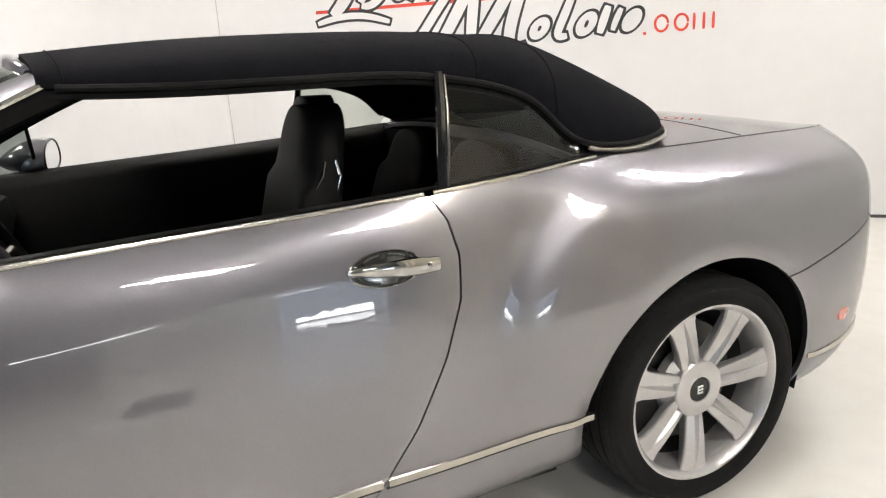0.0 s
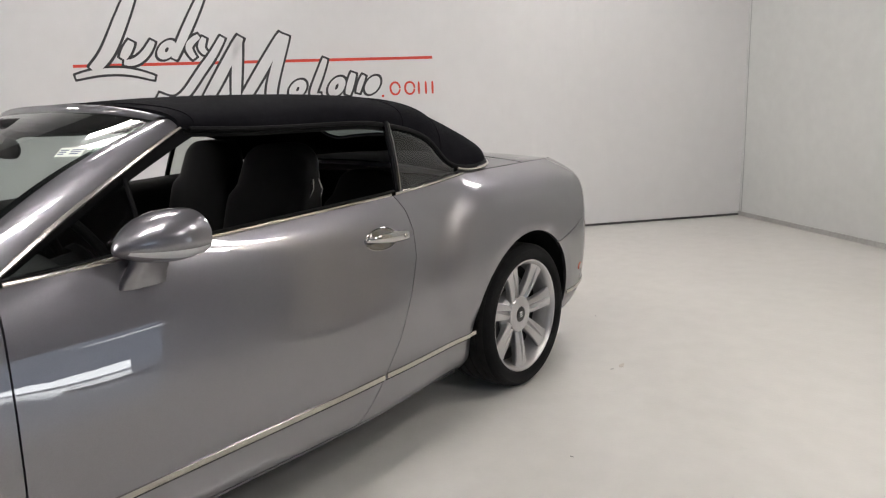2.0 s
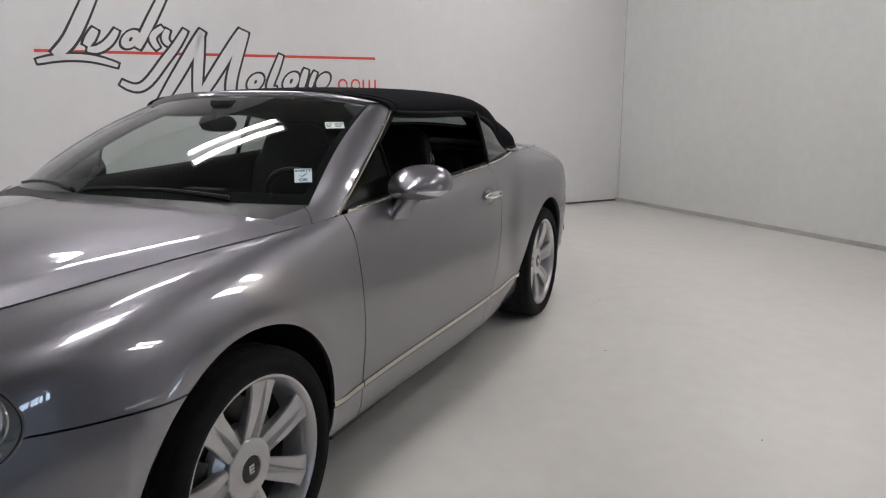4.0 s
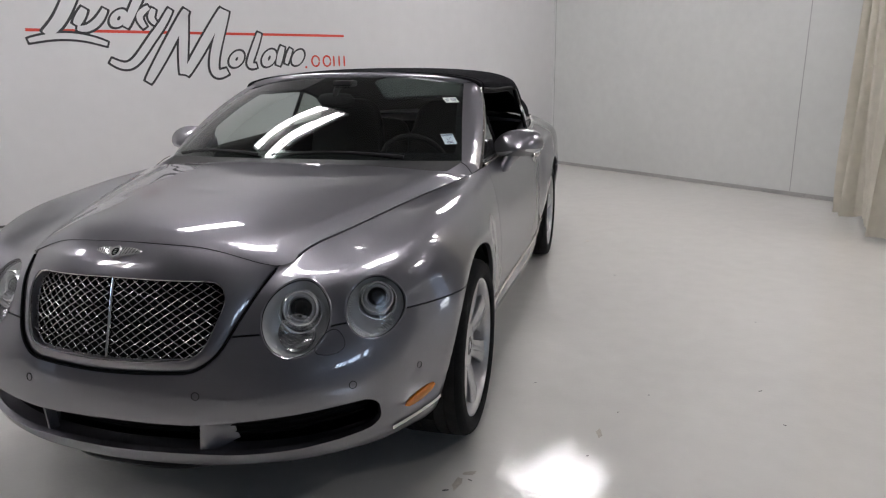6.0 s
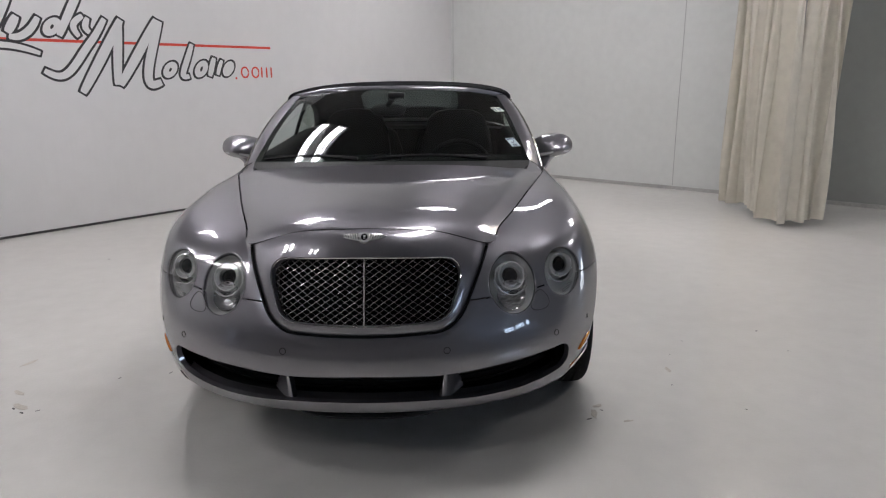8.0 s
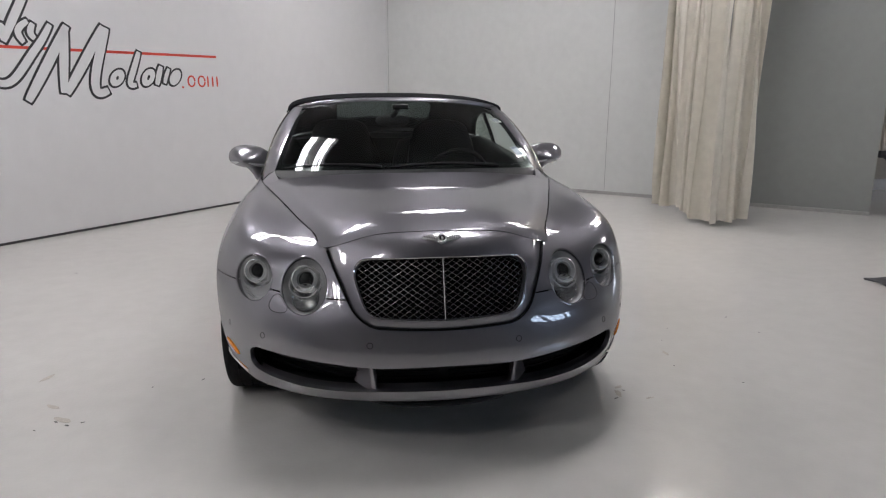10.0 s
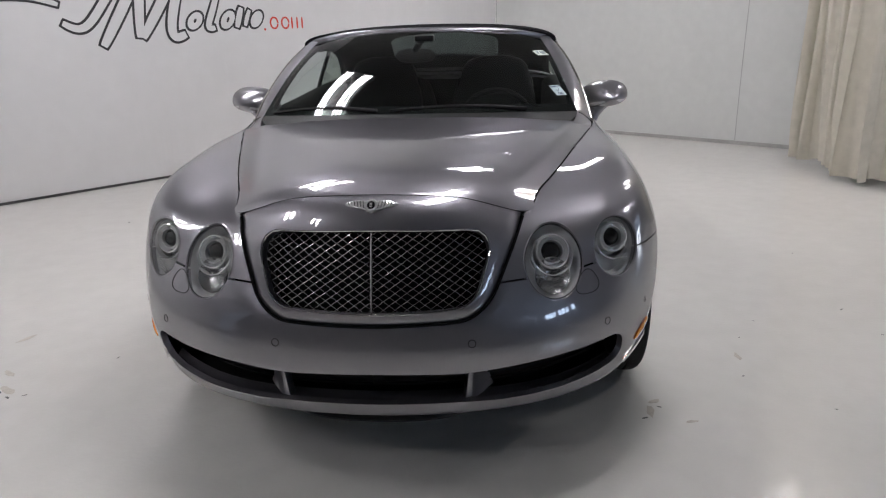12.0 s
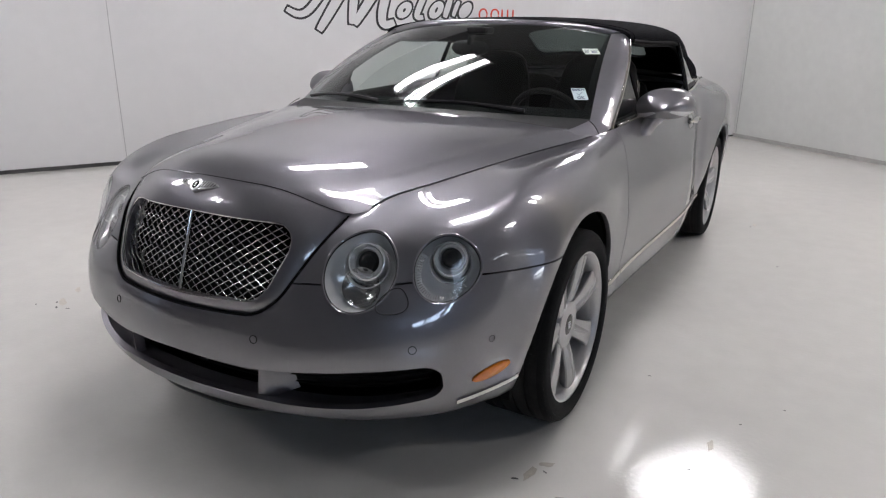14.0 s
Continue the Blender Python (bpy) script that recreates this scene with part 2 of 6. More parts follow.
def loft(bm, rings, closed=True, caps=True):
    """A skin over rings of equally many points."""
    made = [[bm.verts.new(p) for p in ring] for ring in rings]
    n = len(made[0])
    for a, b in zip(made, made[1:]):
        for k in range(n if closed else n - 1):
            bm.faces.new((a[k], a[(k + 1) % n], b[(k + 1) % n], b[k]))
    if caps and closed:
        bm.faces.new(made[0][::-1]), bm.faces.new(made[-1])
    return bm


def spline(t, y, at):
    """A natural cubic spline through (t, y), read at other places; y may have more axes."""
    t, y, at = np.asarray(t, float), np.asarray(y, float), np.asarray(at, float)
    n, h = len(t), np.diff(t)
    a, r = np.eye(n), np.zeros_like(y)
    for i in range(1, n - 1):
        a[i, i - 1 : i + 2] = h[i - 1], 2 * (h[i - 1] + h[i]), h[i]
        r[i] = 6 * ((y[i + 1] - y[i]) / h[i] - (y[i] - y[i - 1]) / h[i - 1])
    m = np.linalg.solve(a, r.reshape(n, -1)).reshape(y.shape)
    k = np.clip(np.searchsorted(t, at) - 1, 0, n - 2)
    shape = (-1,) + (1,) * (y.ndim - 1)
    hh, u, w = h[k].reshape(shape), (t[k + 1] - at).reshape(shape), (at - t[k]).reshape(shape)
    return m[k] * u**3 / (6 * hh) + m[k + 1] * w**3 / (6 * hh) + (y[k] / hh - m[k] * hh / 6) * u + (y[k + 1] / hh - m[k + 1] * hh / 6) * w


def both(a, b, r=0.0):
    """Where two fields are both below zero, with a rounded corner."""
    g, h = a + r, b + r
    return np.hypot(np.maximum(g, 0), np.maximum(h, 0)) + np.minimum(np.maximum(g, h), 0) - r

# ---- the studio ----
WALL_TURN = math.atan(1.192)
CORNER = Vector((0.398, 8.10, 0))
ALONG_SIGN = Vector((-math.cos(WALL_TURN), -math.sin(WALL_TURN), 0))
ALONG_SIDE = Vector((1, -0.8115, 0)).normalized()
HIGH = 4.2


def floor_material():
    """White epoxy paint: glossy, with faint scuffs and grime."""
    m = material("white_epoxy", (0.735, 0.718, 0.678), 0.05, noise_scale=0.9, vary=0.05, rough_vary=0.02)
    nt = m.node_tree
    b = nt.nodes["Principled BSDF"]
    b.inputs["Coat Weight"].default_value = 0.1
    b.inputs["Coat Roughness"].default_value = 0.03
    tex = nt.nodes.new("ShaderNodeTexCoord")
    n = nt.nodes.new("ShaderNodeTexNoise")
    n.inputs["Scale"].default_value = 1.7
    n.inputs["Detail"].default_value = 9
    n.inputs["Roughness"].default_value = 0.7
    nt.links.new(tex.outputs["Object"], n.inputs["Vector"])
    r = nt.nodes.new("ShaderNodeMapRange")
    r.inputs["From Min"].default_value, r.inputs["From Max"].default_value = 0.62, 0.8
    r.inputs["To Min"].default_value, r.inputs["To Max"].default_value = 0.0, 0.22
    nt.links.new(n.outputs["Fac"], r.inputs["Value"])
    old = b.inputs["Base Color"].links[0].from_socket
    mix = nt.nodes.new("ShaderNodeMix")
    mix.data_type = "RGBA"
    nt.links.new(r.outputs[0], mix.inputs["Factor"])
    nt.links.new(old, mix.inputs[6])
    mix.inputs[7].default_value = (0.42, 0.4, 0.36, 1)
    nt.links.new(mix.outputs[2], b.inputs["Base Color"])
    # trowelled unevenness that frays the reflections
    wave = nt.nodes.new("ShaderNodeTexNoise")
    wave.inputs["Scale"].default_value = 55
    wave.inputs["Detail"].default_value = 2
    nt.links.new(tex.outputs["Object"], wave.inputs["Vector"])
    bp = nt.nodes.new("ShaderNodeBump")
    bp.inputs["Strength"].default_value = 0.2
    bp.inputs["Distance"].default_value = 0.003
    nt.links.new(wave.outputs["Fac"], bp.inputs["Height"])
    nt.links.new(bp.outputs[0], b.inputs["Normal"])
    nt.links.new(bp.outputs[0], b.inputs["Coat Normal"])
    return m


epoxy = floor_material()
wall_paint = material("white_wall", (0.655, 0.65, 0.65), 0.55, noise_scale=0.8, vary=0.03, bump=0.15, bump_scale=8)
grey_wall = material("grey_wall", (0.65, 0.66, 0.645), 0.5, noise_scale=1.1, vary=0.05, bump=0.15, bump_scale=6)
# the backdrop is hung with vinyl: long soft upright creases
nt = wall_paint.node_tree
hang = nt.nodes.new("ShaderNodeMapping")
hang.inputs["Scale"].default_value = (2.6, 2.6, 0.35)
crease = nt.nodes.new("ShaderNodeTexNoise")
crease.inputs["Scale"].default_value = 2.2
crease.inputs["Detail"].default_value = 2
coords = nt.nodes.new("ShaderNodeTexCoord")
relief = nt.nodes.new("ShaderNodeBump")
relief.inputs["Strength"].default_value = 0.3
relief.inputs["Distance"].default_value = 0.02
nt.links.new(coords.outputs["Object"], hang.inputs["Vector"])
nt.links.new(hang.outputs[0], crease.inputs["Vector"])
nt.links.new(crease.outputs["Fac"], relief.inputs["Height"])
nt.links.new(relief.outputs[0], nt.nodes["Principled BSDF"].inputs["Normal"])
beige_wall = material("beige_block", (0.42, 0.39, 0.33), 0.7, noise_scale=3, vary=0.08)
red_paint = material("red_paint", (0.45, 0.03, 0.03), 0.5, noise_scale=3, vary=0.1)
joint_dark = material("joint_dark", (0.05, 0.049, 0.048), 0.8, noise_scale=9, vary=0.3)
ceiling_paint = material("ceiling_paint", (0.22, 0.22, 0.225), 0.9, noise_scale=1, vary=0.05)


def slab(name, start, along, length, high, thick, mat, low=0.0, kind="structure", label="", category="wall"):
    """An upright wall from a start on the floor; its thickness goes away from the room."""
    out = Vector((along.y, -along.x, 0)).normalized()
    bm = bmesh.new()
    p = [start, start + along * length, start + along * length + out * thick, start + out * thick]
    loft(bm, [[q + Vector((0, 0, z)) for q in p] for z in (low, high)])
    return tagged(part(name, bm, mat), label, category, "", kind)


bm = bmesh.new()
bmesh.ops.create_grid(bm, x_segments=2, y_segments=2, size=16)
for v in bm.verts:
    v.co.y += 11.2
floor = tagged(part("floor", bm, epoxy), "glossy white epoxy floor with faint scuffs", "floor", "", "structure")

concrete = material("grey_concrete", (0.1, 0.098, 0.095), 0.5, noise_scale=1.5, vary=0.2)
bm = bmesh.new()
bmesh.ops.create_grid(bm, x_segments=2, y_segments=2, size=16)
for v in bm.verts:
    v.co.y -= 20.8
tagged(part("floor_workshop", bm, concrete), "bare grey concrete floor of the workshop", "floor", "", "structure")

slab("wall_sign", CORNER, ALONG_SIGN, 7.72, HIGH, 0.2, wall_paint, label="white backdrop wall with a painted sign")
left_start = CORNER + ALONG_SIGN * 7.72
WEST = Vector((-0.45, -0.89, 0)).normalized()
slab("wall_west", left_start, WEST, 9, HIGH, 0.2, wall_paint, label="plain white wall")
slab("wall_side", CORNER + ALONG_SIDE * 5.0, -ALONG_SIDE, 5.0, HIGH, 0.06, grey_wall, label="pale grey panel wall")
# Same vinyl as the pale panel; its shade is put into the colour.
slab("wall_side_end", CORNER + ALONG_SIDE * 6.9, -ALONG_SIDE, 1.9, HIGH, 0.06, material("shaded_grey_wall", (0.28, 0.288, 0.276), 0.5, noise_scale=1.1, vary=0.05), label="pale grey panel wall beside the curtain, shade in its colour")


def strip(name, a, b, z0, z1, proud, mat, label):
    """A thin board standing on the floor in front of a wall, from a to b."""
    d = (b - a).normalized()
    out = Vector((-d.y, d.x, 0))
    bm = bmesh.new()
    p = [a, b, b + out * proud, a + out * proud]
    loft(bm, [[q + Vector((0, 0, z)) for q in p] for z in (z0, z1)])
    return tagged(part(name, bm, mat), label, "baseboard", "", "structure")


strip("baseboard_sign", left_start, CORNER, 0.0, 0.022, -0.012, joint_dark, "dark gap strip along the floor")
strip("baseboard_west", left_start + WEST * 9, left_start, 0.0, 0.035, -0.012, joint_dark, "dark gap strip along the floor")
strip("baseboard_side", CORNER, CORNER + ALONG_SIDE * 6.9, 0.0, 0.045, -0.014, material("grey_skirting", (0.4, 0.39, 0.38), 0.6, noise_scale=4, vary=0.2), "grey dusty skirting strip")

bm = bmesh.new()
box(bm, (-15, -15, HIGH), (15, 17, HIGH + 0.2))
tagged(part("ceiling", bm, ceiling_paint), "plain dark ceiling", "ceiling", "", "structure")
workshop = material("workshop_grey", (0.16, 0.16, 0.168), 0.8, noise_scale=1.2, vary=0.12)
slab("wall_back", Vector((-12, -9.5, 0)), Vector((1, 0, 0)), 24, HIGH, 0.2, workshop, label="plain dark grey wall")
slab("wall_right", Vector((8.6, -9.5, 0)), Vector((0, 1, 0)), 9.5, 1.5, 0.2, workshop, label="dark grey workshop wall")
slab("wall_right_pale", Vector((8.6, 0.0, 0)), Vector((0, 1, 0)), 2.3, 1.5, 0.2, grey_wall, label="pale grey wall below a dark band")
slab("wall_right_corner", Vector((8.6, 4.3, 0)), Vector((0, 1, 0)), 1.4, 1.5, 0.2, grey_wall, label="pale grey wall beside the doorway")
slab("wall_right_middle", Vector((8.6, -9.5, 0)), Vector((0, 1, 0)), 15.2, 2.45, 0.2, workshop, low=1.5, label="dark grey wall below a band of windows")
slab("wall_right_upper", Vector((8.6, -9.5, 0)), Vector((0, 1, 0)), 15.2, HIGH, 0.2, workshop, low=3.45, label="dark grey wall above a band of windows")
slab("wall_right_end", Vector((8.6, -9.5, 0)), Vector((0, 1, 0)), 0.2, 3.45, 0.2, workshop, low=2.45, label="dark grey wall beside the windows")
slab("wall_right_rest", Vector((8.6, -5.18, 0)), Vector((0, 1, 0)), 10.88, 3.45, 0.2, workshop, low=2.45, label="dark grey wall beside the windows")
day = glow("daylight", (0.62, 0.78, 1.0), 8.0)
sunlit = glow("sunlit_ground", (0.9, 0.95, 1.0), 5.5)
shaded = glow("shaded_yard", (0.62, 0.76, 1.0), 0.55)
window = thing("window_1", "band of panes with bluish daylight behind", "window", kind="structure")
bar_paint = material("window_bar", (0.5, 0.5, 0.5), 0.5)
for k in range(7):
    bm = bmesh.new()
    box(bm, (8.68, -9.3 + 0.589 * k, 2.45), (8.69, -8.72 + 0.589 * k, 3.45))
    part("pane", bm, day, window)
    bm = bmesh.new()
    box(bm, (8.60, -9.3 + 0.589 * k - (0.16 if k % 3 == 0 else 0.03), 2.45), (8.68, -9.3 + 0.589 * k + (0.16 if k % 3 == 0 else 0.03), 3.45))
    part("mullion", bm, bar_paint, window)
for z in (2.68, 2.93, 3.18):
    bm = bmesh.new()
    box(bm, (8.62, -9.3, z), (8.67, -5.18, z + 0.04))
    part("transom", bm, bar_paint, window)
doorway = thing("door_1", "low glazed shop doorway with daylight behind", "door", kind="structure")
bm = bmesh.new()
box(bm, (8.68, 2.34, 0.02), (8.69, 4.24, 1.46))
part("pane", bm, shaded, doorway)
# a ragged patch of sunlit ground seen through the pane
bm = bmesh.new()
rows = []
for k in range(13):
    y = 2.62 + 1.3 * k / 12
    rows.append([Vector((8.672, y, z)) for z in (0.03, 0.15 + 0.16 * noise.noise(Vector((k * 0.9, 0, 0))) + 0.015 * k)])
loft(bm, rows, closed=False, caps=False)
part("sunlit_patch", bm, sunlit, doorway)
for y in (2.3, 4.24):
    bm = bmesh.new()
    box(bm, (8.60, y, 0.0), (8.70, y + 0.05, 1.5))
    part("door_post", bm, bar_paint, doorway)
bm = bmesh.new()
box(bm, (8.61, 2.34, 1.46), (8.69, 4.3, 1.5))
part("door_rail", bm, bar_paint, doorway)
# Added unseen glowing strips, mirrored as thin bright lines in the car doors.
for y0, y1 in ((-1.0, 0.6), (2.3, 3.1), (3.6, 4.25)):
    bm = bmesh.new()
    box(bm, (8.585, y0, 1.24), (8.598, y1, 1.265))
    part("reflection_strip", bm, sunlit, doorway)
slab("wall_far", Vector((8.6, 5.7, 0)), Vector((-1, 0, 0)), 4.0, HIGH, 0.2, beige_wall, label="beige block wall with a red stripe")

# fluorescent fixtures
tube_glow = glow("tube_glow", (1.0, 0.965, 0.96), 42.0)
fixture_white = material("fixture_white", (0.8, 0.8, 0.8), 0.4, noise_scale=5, vary=0.03)


def ceiling_light(at, turn):
    """A shop fixture of tubes on a reflector tray, hung under the ceiling."""
    t = thing("ceiling_light", "white fluorescent ceiling fixture with lit tubes", "ceiling light", pose(*at, 0, 0, turn), "fluorescent ceiling fixtures")
    bm = bmesh.new()
    box(bm, (-0.36, -0.64, 0.03), (0.36, 0.64, 0.09), 0.01)
    part("tray", bm, fixture_white, t)
    for x in (-0.29, -0.22, -0.15, 0.15, 0.22, 0.29):
        bm = bmesh.new()
        tube(bm, [(x, -0.6, 0), (x, 0.6, 0)], 0.016, 8)
        part("fluorescent_tube", bm, tube_glow, t)
    for y in (-0.5, 0.5):
        bm = bmesh.new()
        tube(bm, [(0, y, 0.09), (0, y, HIGH - at[2])], 0.006, 6)
        part("hanger", bm, fixture_white, t)
    return t


LIGHT_Z = 3.6
# The last fixture is unseen, added to brighten the floor ahead of the car.
LIGHTS = [(-1.55, 1.95), (0.77, 0.04), (3.28, 3.09), (5.6, 1.18), (-3.9, -1.0), (-3.1, -3.5)]
LIGHT_TURN = math.degrees(WALL_TURN) - 90
first_light = ceiling_light((0.85, 5.1, LIGHT_Z), LIGHT_TURN)
for x, y in LIGHTS:
    copy_thing(first_light, pose(x, y, LIGHT_Z, 0, 0, LIGHT_TURN))

# ---- the car: body skin ----
# Front axle at y = 0, wheelbase 2.745 m, nose towards -y, left side at +x.
car = thing("car", "silver metallic convertible coupe with a closed black soft top", "car")
AXLE, WHEEL_Z, ARCH = 2.745, 0.342, 0.413

STATIONS = []


def station(x, y, inward, section, top):
    """A section of the body: a plan point, the way inwards, (inset, height) points from sill to shoulder, and the upper edge."""
    d = np.array(inward, float) / np.hypot(*inward)
    pts = [(x + d[0] * a, y + d[1] * a, z) for a, z in section] + [top]
    STATIONS.append(((x, y), pts))


NOSE = [(0.13, 0.235), (0.062, 0.262), (0.036, 0.30), (0.014, 0.41), (0.022, 0.51), (0.043, 0.60), (0.086, 0.735), (0.133, 0.858)]
station(0, -0.96, (0, 1), NOSE, (0, -0.763, 0.911))
station(0.15, -0.952, (-0.06, 1), NOSE, (0.15, -0.755, 0.906))
station(0.29, -0.93, (-0.12, 1), [(0.13, 0.235), (0.062, 0.262), (0.034, 0.30), (0.012, 0.41), (0.02, 0.51), (0.042, 0.60), (0.090, 0.722), (0.142, 0.832)], (0.29, -0.722, 0.884))
station(0.42, -0.894, (-0.2, 1), [(0.13, 0.235), (0.062, 0.262), (0.034, 0.30), (0.01, 0.41), (0.016, 0.51), (0.045, 0.60), (0.095, 0.70), (0.145, 0.785)], (0.437, -0.668, 0.835))
station(0.56, -0.836, (-0.3, 1), [(0.13, 0.235), (0.062, 0.263), (0.034, 0.305), (0.008, 0.41), (0.01, 0.51), (0.04, 0.60), (0.10, 0.70), (0.17, 0.79)], (0.487, -0.56, 0.854))
station(0.7, -0.742, (-0.5, 1), [(0.14, 0.235), (0.066, 0.264), (0.034, 0.31), (0.008, 0.41), (0.006, 0.51), (0.03, 0.60), (0.083, 0.70), (0.162, 0.81)], (0.54, -0.40, 0.877))
station(0.796, -0.64, (-0.8, 0.8), [(0.14, 0.232), (0.066, 0.264), (0.034, 0.315), (0.008, 0.41), (0.003, 0.51), (0.018, 0.60), (0.05, 0.705), (0.137, 0.832)], (0.592, -0.25, 0.895))
station(0.877, -0.497, (-1, 0.5), [(0.13, 0.228), (0.065, 0.264), (0.03, 0.32), (0.008, 0.41), (0.0, 0.51), (0.009, 0.62), (0.032, 0.73), (0.115, 0.856)], (0.64, -0.10, 0.912))
station(0.939, -0.335, (-1, 0.25), [(0.12, 0.21), (0.06, 0.255), (0.03, 0.32), (0.008, 0.42), (0.0, 0.52), (0.009, 0.645), (0.042, 0.768), (0.13, 0.886)], (0.68, 0.03, 0.924))
station(0.956, -0.08, (-1, 0.1), [(0.12, 0.21), (0.06, 0.255), (0.03, 0.32), (0.01, 0.43), (0.0, 0.55), (0.006, 0.68), (0.038, 0.80), (0.122, 0.908)], (0.718, 0.15, 0.934))
station(0.950, 0.16, (-1, 0), [(0.12, 0.205), (0.06, 0.25), (0.03, 0.32), (0.012, 0.43), (0.0, 0.55), (0.005, 0.69), (0.033, 0.815), (0.102, 0.921)], (0.756, 0.28, 0.943))
station(0.922, 0.38, (-1, 0), [(0.11, 0.20), (0.05, 0.245), (0.024, 0.32), (0.012, 0.42), (0.0, 0.55), (0.005, 0.69), (0.022, 0.81), (0.066, 0.918)], (0.79, 0.40, 0.952))
station(0.912, 0.62, (-1, 0), [(0.10, 0.195), (0.045, 0.24), (0.02, 0.31), (0.012, 0.41), (0.0, 0.55), (0.006, 0.68), (0.024, 0.805), (0.054, 0.91)], (0.821, 0.613, 0.963))
station(0.925, 1.25, (-1, 0), [(0.09, 0.19), (0.036, 0.235), (0.012, 0.31), (0.006, 0.41), (0.0, 0.54), (0.008, 0.68), (0.025, 0.81), (0.052, 0.92)], (0.835, 1.25, 0.988))
station(0.936, 1.85, (-1, 0), [(0.09, 0.19), (0.036, 0.235), (0.012, 0.31), (0.006, 0.41), (0.0, 0.53), (0.008, 0.68), (0.026, 0.83), (0.056, 0.945)], (0.842, 1.85, 1.010))
station(0.936, 2.2, (-1, 0), [(0.11, 0.195), (0.06, 0.24), (0.036, 0.31), (0.022, 0.41), (0.006, 0.53), (0.0, 0.68), (0.022, 0.83), (0.066, 0.955)], (0.832, 2.2, 1.028))
station(0.954, 2.5, (-1, 0), [(0.13, 0.2), (0.08, 0.25), (0.058, 0.32), (0.036, 0.42), (0.012, 0.54), (0.0, 0.69), (0.018, 0.83), (0.06, 0.96)], (0.79, 2.5, 1.045))
station(0.962, 2.78, (-1, 0), [(0.13, 0.21), (0.08, 0.26), (0.05, 0.33), (0.028, 0.43), (0.008, 0.55), (0.0, 0.68), (0.017, 0.83), (0.066, 0.962)], (0.745, 2.8, 1.042))
station(0.945, 3.08, (-1, -0.12), [(0.12, 0.215), (0.07, 0.26), (0.04, 0.33), (0.02, 0.43), (0.006, 0.55), (0.0, 0.66), (0.012, 0.825), (0.058, 0.96)], (0.715, 3.11, 1.040))
station(0.895, 3.37, (-1, -0.45), [(0.11, 0.215), (0.07, 0.26), (0.035, 0.33), (0.015, 0.43), (0.004, 0.55), (0.0, 0.66), (0.008, 0.81), (0.057, 0.944)], (0.65, 3.41, 1.030))
station(0.77, 3.59, (-0.8, -0.8), [(0.11, 0.215), (0.07, 0.26), (0.03, 0.33), (0.01, 0.43), (0.0, 0.55), (0.0, 0.66), (0.010, 0.81), (0.052, 0.936)], (0.515, 3.635, 1.016))
station(0.46, 3.78, (-0.3, -1), [(0.11, 0.215), (0.07, 0.26), (0.03, 0.33), (0.01, 0.43), (0.0, 0.55), (0.0, 0.66), (0.03, 0.79), (0.07, 0.89)], (0.28, 3.69, 0.998))
station(0.0, 3.835, (0, -1), [(0.11, 0.215), (0.07, 0.26), (0.03, 0.33), (0.01, 0.43), (0.0, 0.55), (0.0, 0.66), (0.03, 0.79), (0.06, 0.89)], (0, 3.72, 0.992))

plan = np.array([p for p, _ in STATIONS])
run = np.r_[0, np.cumsum(np.hypot(*np.diff(plan, axis=0).T))]
cage = np.array([pts for _, pts in STATIONS], float)
cage[0, :, 0] = cage[-1, :, 0] = 0
LEVELS = np.arange(9.0)
S_DENSE, V_DENSE = np.linspace(0, run[-1], 400), np.linspace(0, 8, 90)


def skin(s, v):
    """Points of the body skin on a grid of runs s and levels v. The nose and tail run on mirrored, so that they are round at the middle."""
    ends = cage[1:4][::-1] * (-1, 1, 1), cage[-4:-1][::-1] * (-1, 1, 1)
    wide = np.concatenate([ends[0], cage, ends[1]])
    t = np.r_[-run[1:4][::-1], run, 2 * run[-1] - run[-4:-1][::-1]]
    a = spline(t, wide, s)
    p = spline(LEVELS, a.transpose(1, 0, 2), v).transpose(1, 0, 2)
    # the haunch: a soft hollow ahead of the rear wheel, and the swell behind it
    y, z = p[..., 1], p[..., 2]
    crease = spline([0.0, 0.3, 0.43, 0.63, 0.8, 0.9, 1.0, 1.2], [2.55, 2.34, 2.245, 2.145, 2.205, 2.29, 2.42, 2.7], z.ravel()).reshape(z.shape)
    fade = np.clip((z - 0.34) / 0.16, 0, 1) * np.clip((1.03 - z) / 0.12, 0, 1)
    d = y - crease
    swell = 0.5 * (1 + np.tanh(d / 0.06)) * np.exp(-np.maximum(d, 0) / 0.45)
    p[..., 0] += fade * (0.015 * swell - 0.014 * np.exp(-(((d + 0.09) / np.where(d < -0.09, 0.17, 0.09)) ** 2)))
    # rolled lips round the wheel arches
    for mid in (0.0, AXLE):
        d = np.clip((np.hypot(y - mid, z - WHEEL_Z) - ARCH) / 0.06, 0, 1)
        p[..., 0] -= np.where(np.abs(p[..., 0]) > 0.6, 0.011 * (1 - d) ** 2, 0)
    return p


body = grid_sheet(skin(S_DENSE, V_DENSE), flip=False)
if body.n[len(body.n) // 2][0] < 0:
    body = Sheet(body.v, -body.n, [q[::-1] for q in body.f])
body.n[np.abs(body.v[:, 0]) < 1e-6, 0] = 0


def upper_edge(s):
    return skin(s, [8.0])[:, 0]


GAP = 0.0024


def rear_cut(z):
    return np.interp(z, [0.2, 0.30, 0.383, 0.5, 0.65, 0.78, 0.88, 0.96, 1.02], [1.60, 1.69, 1.762, 1.848, 1.934, 1.983, 1.992, 1.977, 1.943])


